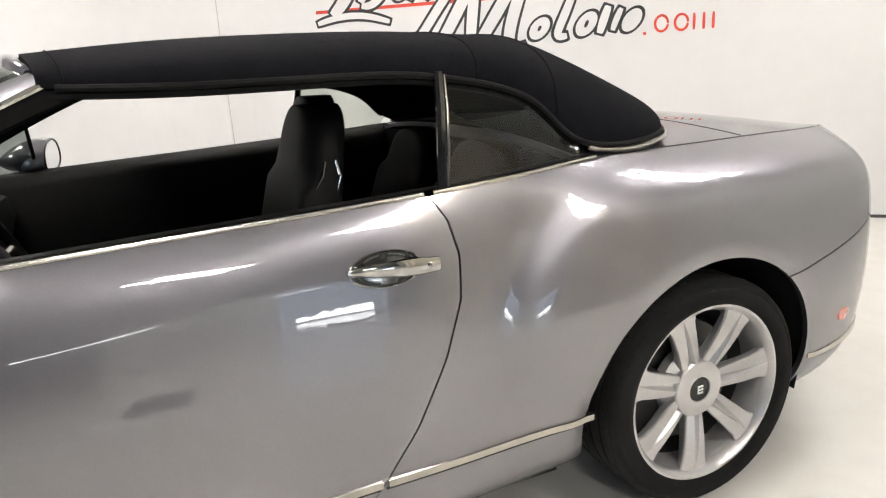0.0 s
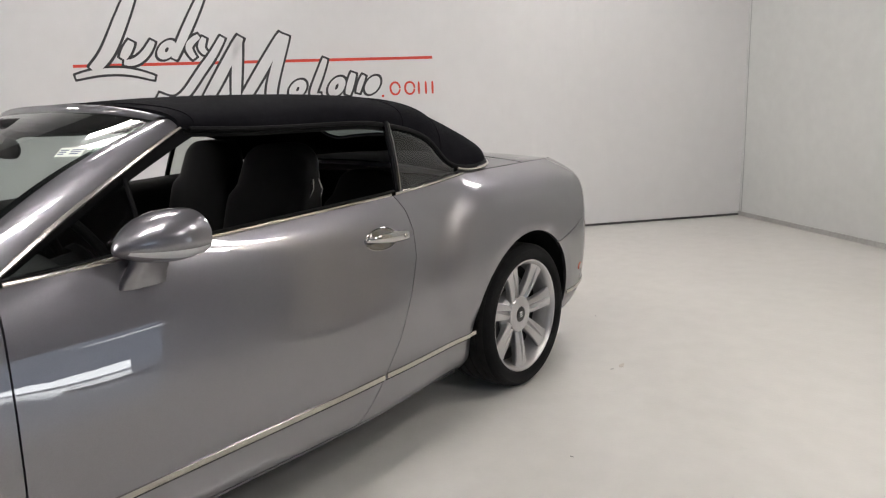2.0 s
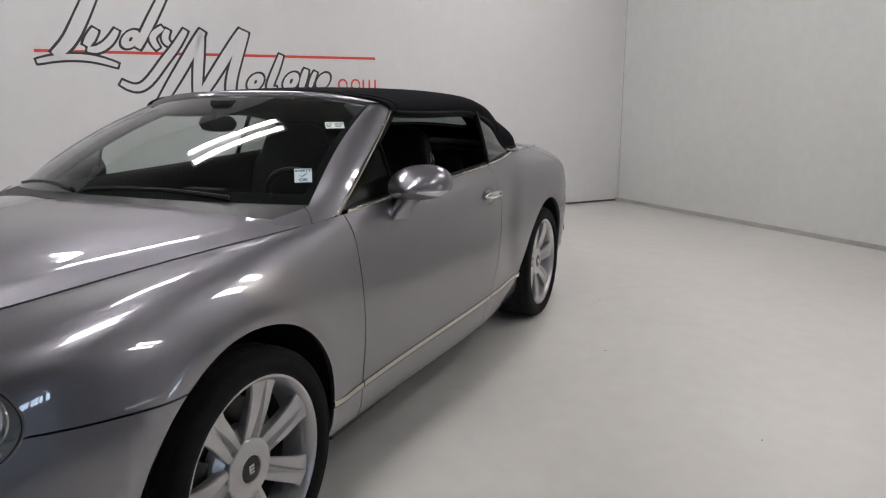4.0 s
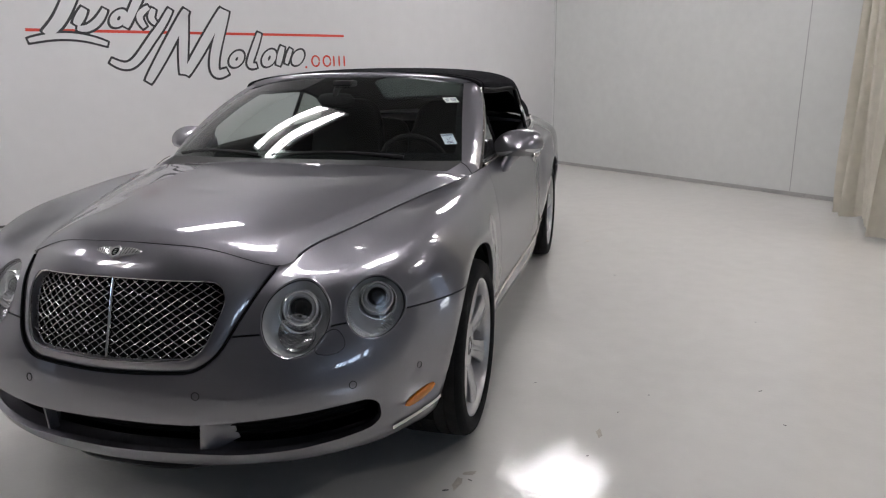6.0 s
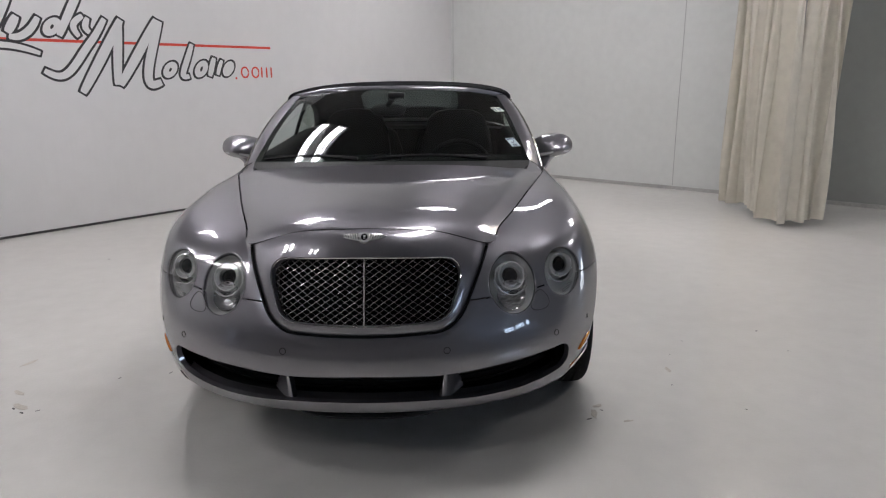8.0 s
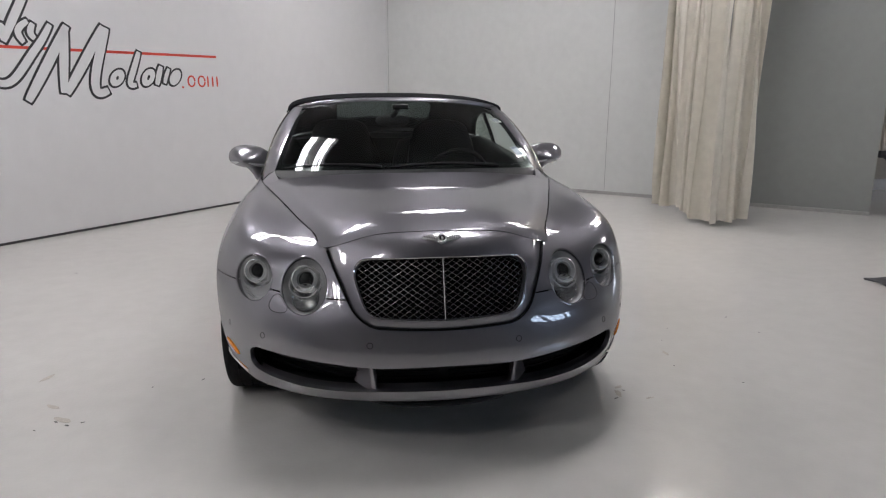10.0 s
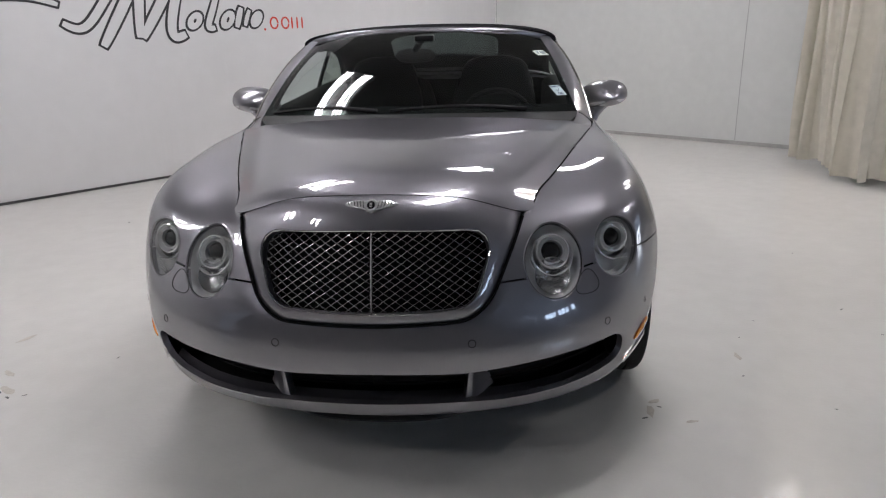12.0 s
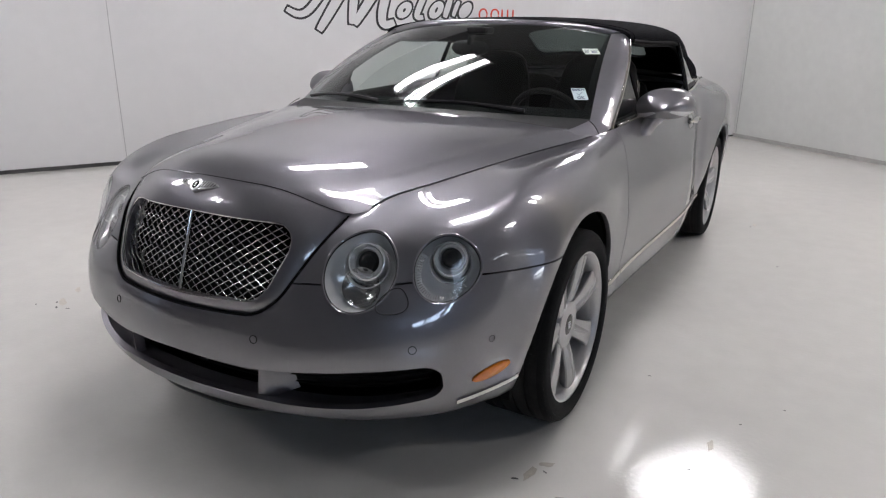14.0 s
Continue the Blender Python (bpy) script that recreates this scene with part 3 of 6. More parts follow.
def front_cut(z):
    return np.interp(z, [0.2, 0.365, 0.6, 0.8, 0.963, 1.0], [0.578, 0.581, 0.588, 0.60, 0.613, 0.616])


def frame_field(v):
    """Below zero on the snout that carries the grille."""
    x, z = np.abs(v[:, 0]), v[:, 2]
    w = 0.354 + (z - 0.64) * 0.47
    return np.where(v[:, 1] < -0.5, both(x - w, 0.562 + 0.12 * x**2 - z, 0.07), 1.0)


def grille_field(v, grow=0.0):
    x, z = np.abs(v[:, 0]), v[:, 2]
    w = 0.298 + (z - 0.614) * 0.34
    low, high = 0.595 + 0.16 * x**2, 0.826 - 0.12 * x**2
    return both(both(x - w, low - z, 0.045), z - high, 0.085) - grow


def intake_field(v):
    x, z = np.abs(v[:, 0]), v[:, 2]
    at = [0, 0.26, 0.36, 0.45, 0.555, 0.66, 0.77]
    low = np.interp(x, at, [0.316, 0.316, 0.311, 0.311, 0.316, 0.330, 0.352])
    high = np.interp(x, at, [0.424, 0.418, 0.424, 0.432, 0.441, 0.449, 0.454])
    return np.where(v[:, 1] < -0.4, both(both(low - z, z - high, 0.01), x - 0.757, 0.04), 1.0)


LAMPS = [((0.530, 0.699), 0.091, 0.100), ((0.732, 0.711), 0.077, 0.088)]


def lamp_field(v, k, grow=0.0):
    (cx, cz), a, b = LAMPS[k]
    x, z = v[:, 0] - cx, v[:, 2] - cz
    x = x + z * 0.12
    r = np.hypot(x / a, z / b)
    return np.where(v[:, 1] < -0.35, (r - 1) * min(a, b) - grow, 1.0)


def arch_field(v, y):
    return np.where(np.abs(v[:, 0]) > 0.6, np.hypot(v[:, 1] - y, v[:, 2] - WHEEL_Z) - ARCH, 1.0)


def keep(s, *fields):
    for field in fields:
        s = clip(s, field(s.v))
    return s


off_arch = [lambda v: -arch_field(v, 0), lambda v: -arch_field(v, AXLE)]
shell = keep(body, *off_arch)
lamp_line = lambda v: v[:, 2] - np.interp(v[:, 1], [-0.75, -0.586, -0.24], [0.665, 0.692, 0.676])

snout = keep(shell, lambda v: frame_field(v) + 0.004, lambda v: -grille_field(v))
nose = keep(shell, lambda v: -frame_field(v) + GAP, lambda v: v[:, 1] - 0.2)
bumper = keep(nose, lambda v: lamp_line(v) + GAP, lambda v: -lamp_field(v, 0), lambda v: -lamp_field(v, 1), lambda v: -intake_field(v), lambda v: v[:, 1] + 0.05)
fender = keep(shell, lambda v: -frame_field(v) + GAP, lambda v: np.where(v[:, 1] < -0.05, -lamp_line(v) + GAP, -1), lambda v: v[:, 1] - front_cut(v[:, 2]) + GAP, lambda v: -lamp_field(v, 0), lambda v: -lamp_field(v, 1), lambda v: 0.235 - v[:, 2] + GAP)
door_sheet = keep(shell, lambda v: front_cut(v[:, 2]) + GAP - v[:, 1], lambda v: v[:, 1] - rear_cut(v[:, 2]) + GAP, lambda v: 0.235 - v[:, 2] + GAP)
sill = keep(shell, lambda v: v[:, 2] - 0.235 + GAP, lambda v: 0.05 - v[:, 1], lambda v: v[:, 1] - AXLE)
rear_line = lambda v: np.where(v[:, 1] > 2.9, v[:, 2] - 0.675 - (v[:, 1] - 3.09) * 0.22, 1.0)
quarter = keep(shell, lambda v: rear_cut(v[:, 2]) + GAP - v[:, 1], lambda v: -rear_line(v) + GAP, lambda v: 0.235 - v[:, 2] + GAP)
rear_bumper = keep(shell, lambda v: rear_line(v) + GAP, lambda v: AXLE - v[:, 1])


def sunk(s, field, width, depth):
    """The sheet let in by a soft step along the zero line of a field (field below zero inside)."""
    def drop(v):
        return depth * np.clip(1 + field(v) / width, 0, 1) ** 2
    e = 0.002
    grad = np.stack([(drop(s.v + e * a) - drop(s.v - e * a)) / (2 * e) for a in np.eye(3)], 1)
    grad -= (grad * s.n).sum(1, keepdims=True) * s.n
    n = s.n + grad
    return Sheet(s.v - s.n * drop(s.v)[:, None], n / np.linalg.norm(n, axis=1, keepdims=True), s.f)


snout = sunk(snout, frame_field, 0.055, 0.012)
beside_frame = lambda v: -np.where(v[:, 1] < -0.5, frame_field(v), 1.0)
bumper, fender = sunk(bumper, beside_frame, 0.05, 0.004), sunk(fender, beside_frame, 0.05, 0.004)


def whole(s, depth=0.018):
    s = rim(s, depth)
    return joined(s, mirrored(s))


def two_halves(s):
    return joined(s, mirrored(s))


sheet_part("grille_surround", whole(snout, 0.03), paint, car)
front_bumper = sheet_part("front_bumper", whole(bumper, 0.02), paint, car)
sheet_part("rear_bumper", whole(rear_bumper), paint, car)
doors = []
for side in (1, -1):
    take = (lambda s: rim(s)) if side > 0 else (lambda s: mirrored(rim(s)))
    sheet_part("fender", take(fender), paint, car)
    doors.append(sheet_part("door", take(door_sheet), paint, car, "silver door with its window lowered"))
    sheet_part("rear_quarter_panel", take(quarter), paint, car)
    sheet_part("sill", take(sill), paint, car)

# hood
s_hood = np.linspace(0, run[11] + 0.02, 110)
edge = upper_edge(s_hood)
back = np.interp(edge[:, 1], [-0.763, -0.39, 0.1, 0.42], [-0.763, -0.41, 0.03, 0.27])
mid_z = spline([-0.79, -0.763, -0.73, -0.68, -0.48, -0.2, 0.1, 0.45], [0.8985, 0.911, 0.9235, 0.9385, 0.966, 0.989, 1.005, 1.018], back)
t = np.linspace(0, 1, 44)[None, :, None]
hood_pts = np.concatenate([edge[:, None, :1] * t, back[:, None, None] + (edge[:, None, 1:2] - back[:, None, None]) * t**2, mid_z[:, None, None] + (edge[:, None, 2:3] - mid_z[:, None, None]) * t ** np.interp(edge[:, 1], [-0.76, -0.55, -0.3], [3.5, 3.2, 2.6])[:, None, None]], 2)
hood_pts[..., 2] += 0.005 * np.exp(-(((t[..., 0] - 0.87) / 0.055) ** 2)) * np.clip((edge[:, None, 1] + 0.71) * 4, 0, 1)
hood_sheet = grid_sheet(hood_pts)
if hood_sheet.n[len(hood_sheet.n) // 2][2] < 0:
    hood_sheet = Sheet(hood_sheet.v, -hood_sheet.n, [q[::-1] for q in hood_sheet.f])
hood_sheet.n[np.abs(hood_sheet.v[:, 0]) < 1e-6, 0] = 0
hood_edge_x = lambda v: np.interp(v[:, 1], edge[30:, 1], edge[30:, 0])
hood_sheet = keep(hood_sheet, lambda v: v[:, 0] - np.where(v[:, 1] < -0.66, 9, hood_edge_x(v)) + 0.0055)
hood = sheet_part("hood", whole(hood_sheet, 0.015), paint, car, "long silver hood with a chrome winged badge")

# dark shut line along the front of the hood
shut = [p for p in upper_edge(np.linspace(0, run[4], 40)) if p[1] < -0.65]
bm = bmesh.new()
tube(bm, [(-p[0], p[1] - 0.0015, p[2] + 0.0004) for p in shut[:0:-1]] + [(p[0], p[1] - 0.0015, p[2] + 0.0004) for p in shut], 0.0009, 6)
part("shut_line", bm, rubber, hood)

# rear deck and boot lid
s_deck = np.linspace(run[16] - 0.1, run[-1], 70)
edge_d = upper_edge(s_deck)
deck_z = spline([2.3, 2.6, 3.0, 3.4, 3.72], [1.09, 1.098, 1.092, 1.06, 0.992], edge_d[:, 1])
deck_pts = np.concatenate([edge_d[:, None, :1] * t, edge_d[:, None, 1:2] + 0 * t, deck_z[:, None, None] + (edge_d[:, None, 2:3] - deck_z[:, None, None]) * t**2.4], 2)
deck_sheet = grid_sheet(deck_pts)
if deck_sheet.n[len(deck_sheet.n) // 2][2] < 0:
    deck_sheet = Sheet(deck_sheet.v, -deck_sheet.n, [q[::-1] for q in deck_sheet.f])
deck_sheet.n[np.abs(deck_sheet.v[:, 0]) < 1e-6, 0] = 0
deck_x = lambda v: np.interp(v[:, 1], edge_d[:, 1], edge_d[:, 0])
deck_sheet = keep(deck_sheet, lambda v: v[:, 0] - deck_x(v) + 0.006)
sheet_part("tonneau_cover", whole(keep(deck_sheet, lambda v: v[:, 1] - 2.98 - 0.12 * v[:, 0] ** 2 + GAP)), paint, car)
sheet_part("boot_lid", whole(keep(deck_sheet, lambda v: 2.98 + 0.12 * v[:, 0] ** 2 + GAP - v[:, 1])), paint, car)

# dark carpet over the deck inside the soft top
inside_hem = lambda v: v[:, 1] - np.interp(np.abs(v[:, 0]), [0, 0.3, 0.55, 0.665, 0.757], [2.955, 2.93, 2.82, 2.73, 2.43])
shelf = keep(deck_sheet, inside_hem)
sheet_part("parcel_shelf", two_halves(Sheet(shelf.v + shelf.n * 0.006, shelf.n, shelf.f)), lining, car, "black carpeted shelf behind the rear seats")

# dark seams between the deck and the flanks, and across ahead of the boot lid
seam_dark = material("seam_black", (0.01, 0.01, 0.01), 0.7)
for side in (1, -1):
    bm = bmesh.new()
    tube(bm, [(side * (p[0] - 0.003), p[1], p[2] + 0.0005) for p in edge_d if 2.56 < p[1] < 3.5], 0.0022, 6)
    part("deck_seam", bm, seam_dark, car)
    bm = bmesh.new()
    pts = []
    for k in range(12):
        x = 0.05 + 0.06 * k
        y = 2.98 + 0.12 * x**2
        if x < float(np.interp(y, edge_d[:, 1], edge_d[:, 0])) - 0.01:
            c_z, e_x, e_z = (float(np.interp(y, edge_d[:, 1], q)) for q in (deck_z, edge_d[:, 0], edge_d[:, 2]))
            pts.append((side * x, y, c_z + (e_z - c_z) * (x / e_x) ** 2.4))
    tube(bm, pts, 0.0022, 6)
    part("boot_seam", bm, seam_dark, car)

# ---- windscreen, its frame and the soft top ----


def arc(p, q, bow, lift, n, power=2.0):
    """A curve across the car between mirrored corners: bow forwards and lift at the middle. Only the left half, from middle to corner."""
    u = np.linspace(0, 1, n)
    return np.stack([p[0] * u, p[1] - bow * (1 - u**power), p[2] + lift * (1 - u**power)], 1)


LOW, TOP = (0.738, 0.53, 1.000), (0.604, 1.172, 1.327)
low_line, top_line = arc(LOW, None, 0.21, 0.022, 40, 2.4), arc(TOP, None, 0.10, 0.042, 40, 2.6)
v = np.linspace(0, 1, 24)[:, None, None]
pane = low_line[None] * (1 - v) + top_line[None] * v
bulge = 0.03 * np.sin(np.pi * v)
pane = pane + np.concatenate([0 * bulge, -0.5 * bulge, 0.8 * bulge], 2)


def facing(s, way):
    """Turns a sheet so that its normals point the given way on the whole."""
    return s if (s.n @ np.array(way, float)).sum() > 0 else Sheet(s.v, -s.n, [q[::-1] for q in s.f])


pane_sheet = facing(grid_sheet(pane), (0, -1, 1))
pane_sheet.n[np.abs(pane_sheet.v[:, 0]) < 1e-6, 0] = 0
windscreen = sheet_part("windscreen", two_halves(pane_sheet), screen_glass, car, "clear windscreen with two small stickers")
windscreen.visible_shadow = False
# black band along the edges of the pane


def band_field(v):
    h = (v[:, 2] - 1.0) / 0.36
    wide = 0.738 + (0.604 - 0.738) * np.clip(h, 0, 1)
    return np.minimum(np.minimum(wide - v[:, 0] - 0.022, (v[:, 1] - (0.32 + 0.21 * (v[:, 0] / 0.738) ** 2.4)) - 0.055), 10)


band = clip(pane_sheet, band_field(pane_sheet.v))
band = Sheet(band.v - band.n * 0.004, band.n, band.f)
sheet_part("windscreen_border", two_halves(band), gloss_black, car)

# pillar and header: a rounded rail round the pane
outer_side = spline([0, 1, 2, 3], np.array([(0.806, 0.585, 0.962), (0.783, 0.78, 1.09), (0.735, 1.02, 1.222), (0.676, 1.215, 1.313)]), np.linspace(0, 3, 40))
outer_full = np.concatenate([[(0.778, 0.36, 0.944), (0.793, 0.45, 0.953), (0.801, 0.53, 0.958)], outer_side])
inner_side = spline(np.arange(24), pane[:, -1], np.linspace(0, 23, 40))
inner_full = np.concatenate([[(0.700, 0.36, 0.972), (0.722, 0.44, 0.985), (0.733, 0.495, 0.993)], inner_side])
u = np.linspace(0, 1, 14)[None, :, None]
rail = inner_full[:, None] * (1 - u) + outer_full[:, None] * u
out = np.array((0.55, -0.35, 0.75))
rail = rail + np.sin(np.pi * u) ** 0.9 * 0.013 * np.clip(np.linspace(0.15, 3, 43), 0, 1)[:, None, None] * out
pillar = facing(grid_sheet(rail), (1, -0.6, 1))
for side in (1, -1):
    sheet_part("windscreen_pillar", rim(pillar, 0.02) if side > 0 else mirrored(rim(pillar, 0.02)), paint, car)
# seam between the pillar's foot and the hood
for side in (1, -1):
    bm = bmesh.new()
    tube(bm, [(side * x, y, z) for x, y, z in ((0.742, 0.50, 1.0), (0.768, 0.488, 0.986), (0.786, 0.474, 0.969), (0.797, 0.462, 0.957))], 0.0018, 6)
    part("pillar_seam", bm, seam_dark, car)
top_in = pane[-1]
u = np.linspace(0, 1, 10)[None, :, None]
head_out = top_in + np.stack([0.07 * (top_in[:, 0] / 0.604), 0.05 + 0 * top_in[:, 0], 0.012 - 0.022 * (top_in[:, 0] / 0.604) ** 6], 1)
head = top_in[:, None] * (1 - u) + head_out[:, None] * u
head = head + np.sin(np.pi * u) ** 0.8 * np.array((0, -0.008, 0.014))
header_sheet = facing(grid_sheet(head), (0, -0.5, 1))
header_sheet.n[np.abs(header_sheet.v[:, 0]) < 1e-6, 0] = 0
sheet_part("windscreen_header", whole(header_sheet, 0.02), paint, car)
# cowl below the pane
cowl = np.stack([low_line + (0, 0.02, 0.004), low_line + (0, -0.03, -0.012), low_line * (0.93, 1, 1) + (0, -0.13, -0.035)])
sheet_part("cowl", two_halves(facing(grid_sheet(cowl), (0, 0, 1))), plastic, car)

# soft top: lines from the middle down to the lower hem
e_t = [0, 1, 2, 3, 4, 5, 6, 7]
hem = spline(e_t, np.array([(0.690, 1.20, 1.300), (0.722, 1.50, 1.288), (0.735, 1.85, 1.287), (0.737, 2.05, 1.270), (0.738, 2.29, 1.20), (0.757, 2.45, 1.078), (0.665, 2.77, 1.086), (0.0, 2.99, 1.094)]), np.linspace(0, 7, 120))
hem[:, 0] = np.maximum(hem[:, 0], 0)
hem[-1, 0] = 0
ridge = spline(e_t, np.array([(0, 1.125, 1.386), (0, 1.45, 1.408), (0, 1.80, 1.413), (0, 2.08, 1.408), (0, 2.34, 1.396), (0, 2.545, 1.368), (0, 2.79, 1.214), (0, 2.99, 1.100)]), np.linspace(0, 7, 120))
a = np.linspace(0, 1, 40)[None, :, None]
px = np.sin(a * np.pi / 2) ** np.interp(np.arange(120), [0, 60, 85, 119], [0.92, 0.95, 1.12, 1.0])[:, None, None]
pz = 1 - np.cos(a * np.pi / 2) ** np.interp(np.arange(120), [0, 50, 72, 90, 105, 119], [0.62, 0.58, 0.60, 0.72, 0.88, 0.95])[:, None, None]
roof = np.concatenate([hem[:, None, :1] * px, ridge[:, None, 1:2] + (hem[:, None, 1:2] - ridge[:, None, 1:2]) * px**2.2, ridge[:, None, 2:] + (hem[:, None, 2:] - ridge[:, None, 2:]) * pz], 2)
roof_sheet = facing(grid_sheet(roof), (0, 0, 1))
roof_sheet.n[np.abs(roof_sheet.v[:, 0]) < 1e-6, 0] = 0


def rear_window_field(v):
    h = both(np.abs(v[:, 0]) - 0.40, np.maximum(v[:, 1] - 2.80, 2.50 - v[:, 1]), 0.07)
    return h


roof_cut = clip(roof_sheet, -rear_window_field(roof_sheet.v))
soft_top = sheet_part("soft_top", whole(roof_cut, 0.02), canvas, car, "taut black canvas soft top")
inner_roof = Sheet(roof_cut.v - roof_cut.n * 0.021, -roof_cut.n, [q[::-1] for q in roof_cut.f])
sheet_part("headlining", two_halves(inner_roof), lining, car)
rear_pane = clip(roof_sheet, rear_window_field(roof_sheet.v) - 0.006)
rear_pane = Sheet(rear_pane.v - rear_pane.n * 0.012, rear_pane.n, rear_pane.f)
rw = sheet_part("rear_window", two_halves(rear_pane), rear_glass, car, "dark tinted rear window")
rw.visible_shadow = False
# seam ridges across the canvas
for k in (3, 57, 76):
    bm = bmesh.new()
    line = [Vector(p) + Vector(n) * 0.001 for p, n in zip(roof_sheet.v.reshape(120, 40, 3)[k], roof_sheet.n.reshape(120, 40, 3)[k])]
    tube(bm, [Vector((-p.x, p.y, p.z)) for p in line[:0:-1]] + line, 0.0022, 6)
    part("roof_seam", bm, canvas, soft_top)
# hem bead along the roof's lower edge
for side in (1, -1):
    bm = bmesh.new()
    tube(bm, [(side * p[0], p[1], p[2]) for p in hem[2:118:2]], 0.008, 8)
    part("roof_hem", bm, rubber, soft_top)

# ---- the car: lamps, grille, wheels, trim ----
fs = skin(np.linspace(0, run[10], 90), np.linspace(0, 8, 90))


def front_y(x, z):
    """How far forward the nose lies at a place across and a height."""
    ys, xs = [], []
    for col in fs:
        o = np.argsort(col[:, 2])
        xs.append(np.interp(z, col[o, 2], col[o, 0]))
        ys.append(np.interp(z, col[o, 2], col[o, 1]))
    return float(np.interp(abs(x), xs, ys))


def on_nose(x, z, out=0.0):
    """A point on the nose and the way out of it."""
    e = 0.012
    y = front_y(x, z)
    n = Vector((-(front_y(x + e, z) - front_y(x - e, z)) / (2 * e), 1, -(front_y(x, z + e) - front_y(x, z - e)) / (2 * e))).normalized() * -1
    return Vector((x, y, z)) + n * out, n


def side_x(y, z):
    s = np.interp(y, plan[6:, 1], run[6:])
    col = skin([s], np.linspace(0, 8, 80))[0]
    col = skin([s + (y - np.interp(z, col[:, 2], col[:, 1]))], np.linspace(0, 8, 80))[0]
    o = np.argsort(col[:, 2])
    return float(np.interp(z, col[o, 2], col[o, 0]))


def on_side(y, z, out=0.0, side=1):
    e = 0.015
    x = side_x(y, z)
    n = Vector((1, -(side_x(y + e, z) - side_x(y - e, z)) / (2 * e), -(side_x(y, z + e) - side_x(y, z - e)) / (2 * e))).normalized()
    p = Vector((x, y, z)) + n * out
    return Vector((p.x * side, p.y, p.z)), Vector((n.x * side, n.y, n.z))


def aimed(at, way, up=(0, 0, 1)):
    """A pose at a place whose local z points along way."""
    z = Vector(way).normalized()
    x = Vector(up).cross(z).normalized()
    return Matrix.Translation(at) @ Matrix((x, z.cross(x), z)).transposed().to_4x4()


# grille
grille = new("grille")
grille.parent = car
tagged(grille, "chrome mesh grille with a centre bar")
bm = bmesh.new()
step, slope = 0.0345, 0.66
for family in (1, -1):
    for k in range(-38, 39):
        line = []
        for i in range(60):
            z = 0.588 + 0.244 * i / 59
            x = k * step + family * (z - 0.70) / slope
            f_in = grille_field(np.array([[x, -1, z]]), -0.002)[0]
            if f_in < 0:
                p, n = on_nose(x, z, -0.020 + family * 0.0022 * math.cos(math.pi * i * 0.244 / 59 / slope / step))
                line.append(p)
            elif line:
                break
        if len(line) > 2:
            tube(bm, line[::2] + [line[-1]], 0.00135, 8, up=(0, 1, 0), flat=1.4)
part("grille_mesh", bm, grille_metal, grille)
ring = []
for k in range(96):
    a = 2 * math.pi * k / 96
    lo, hi = 0.0, 0.5
    for _ in range(24):
        m = (lo + hi) / 2
        p = np.array([[m * math.cos(a), -1, 0.705 + m * math.sin(a)]])
        lo, hi = (m, hi) if grille_field(p, 0.0)[0] < 0 else (lo, m)
    ring.append((lo * math.cos(a), 0.705 + lo * math.sin(a)))
bm = bmesh.new()
tube(bm, [on_nose(x, z, -0.005)[0] for x, z in ring], 0.0034, 8, closed=True, up=(0, 1, 0))
part("grille_ring", bm, chrome, grille, "chrome ring round the grille")
bm = bmesh.new()
tube(bm, [on_nose(0, 0.598 + 0.224 * k / 8, -0.014)[0] for k in range(9)], 0.0045, 8, up=(0, 1, 0), flat=2)
part("centre_bar", bm, chrome, grille)
backing = clip(body, grille_field(body.v, 0.012) + np.where(body.v[:, 1] < -0.5, 0, 9))
sheet_part("grille_backing", two_halves(Sheet(backing.v - backing.n * 0.075, backing.n, backing.f)), mesh_dark, grille)

# dark seam round the lower edge of the grille surround
seam = []
for k in range(-40, 41):
    a = radians(90 + 118 * k / 40)
    lo, hi = 0.05, 0.7
    for _ in range(24):
        m = (lo + hi) / 2
        q = np.array([[m * math.cos(a), -1, 0.72 - m * math.sin(a)]])
        lo, hi = (m, hi) if frame_field(q)[0] < 0 else (lo, m)
    seam.append(on_nose(lo * math.cos(a), 0.72 - lo * math.sin(a), -0.004)[0])
bm = bmesh.new()
tube(bm, [p for p in seam if p.z < 0.83], 0.0042, 6, up=(0, 1, 0))
part("surround_seam", bm, mesh_dark, front_bumper, "black gap below the grille surround")

# intakes
hole = clip(body, intake_field(body.v) - 0.02)
hole = two_halves(Sheet(hole.v - hole.n * 0.10, hole.n, hole.f))
sheet_part("intake_backing", hole, plastic, front_bumper, "black mesh behind the intake")
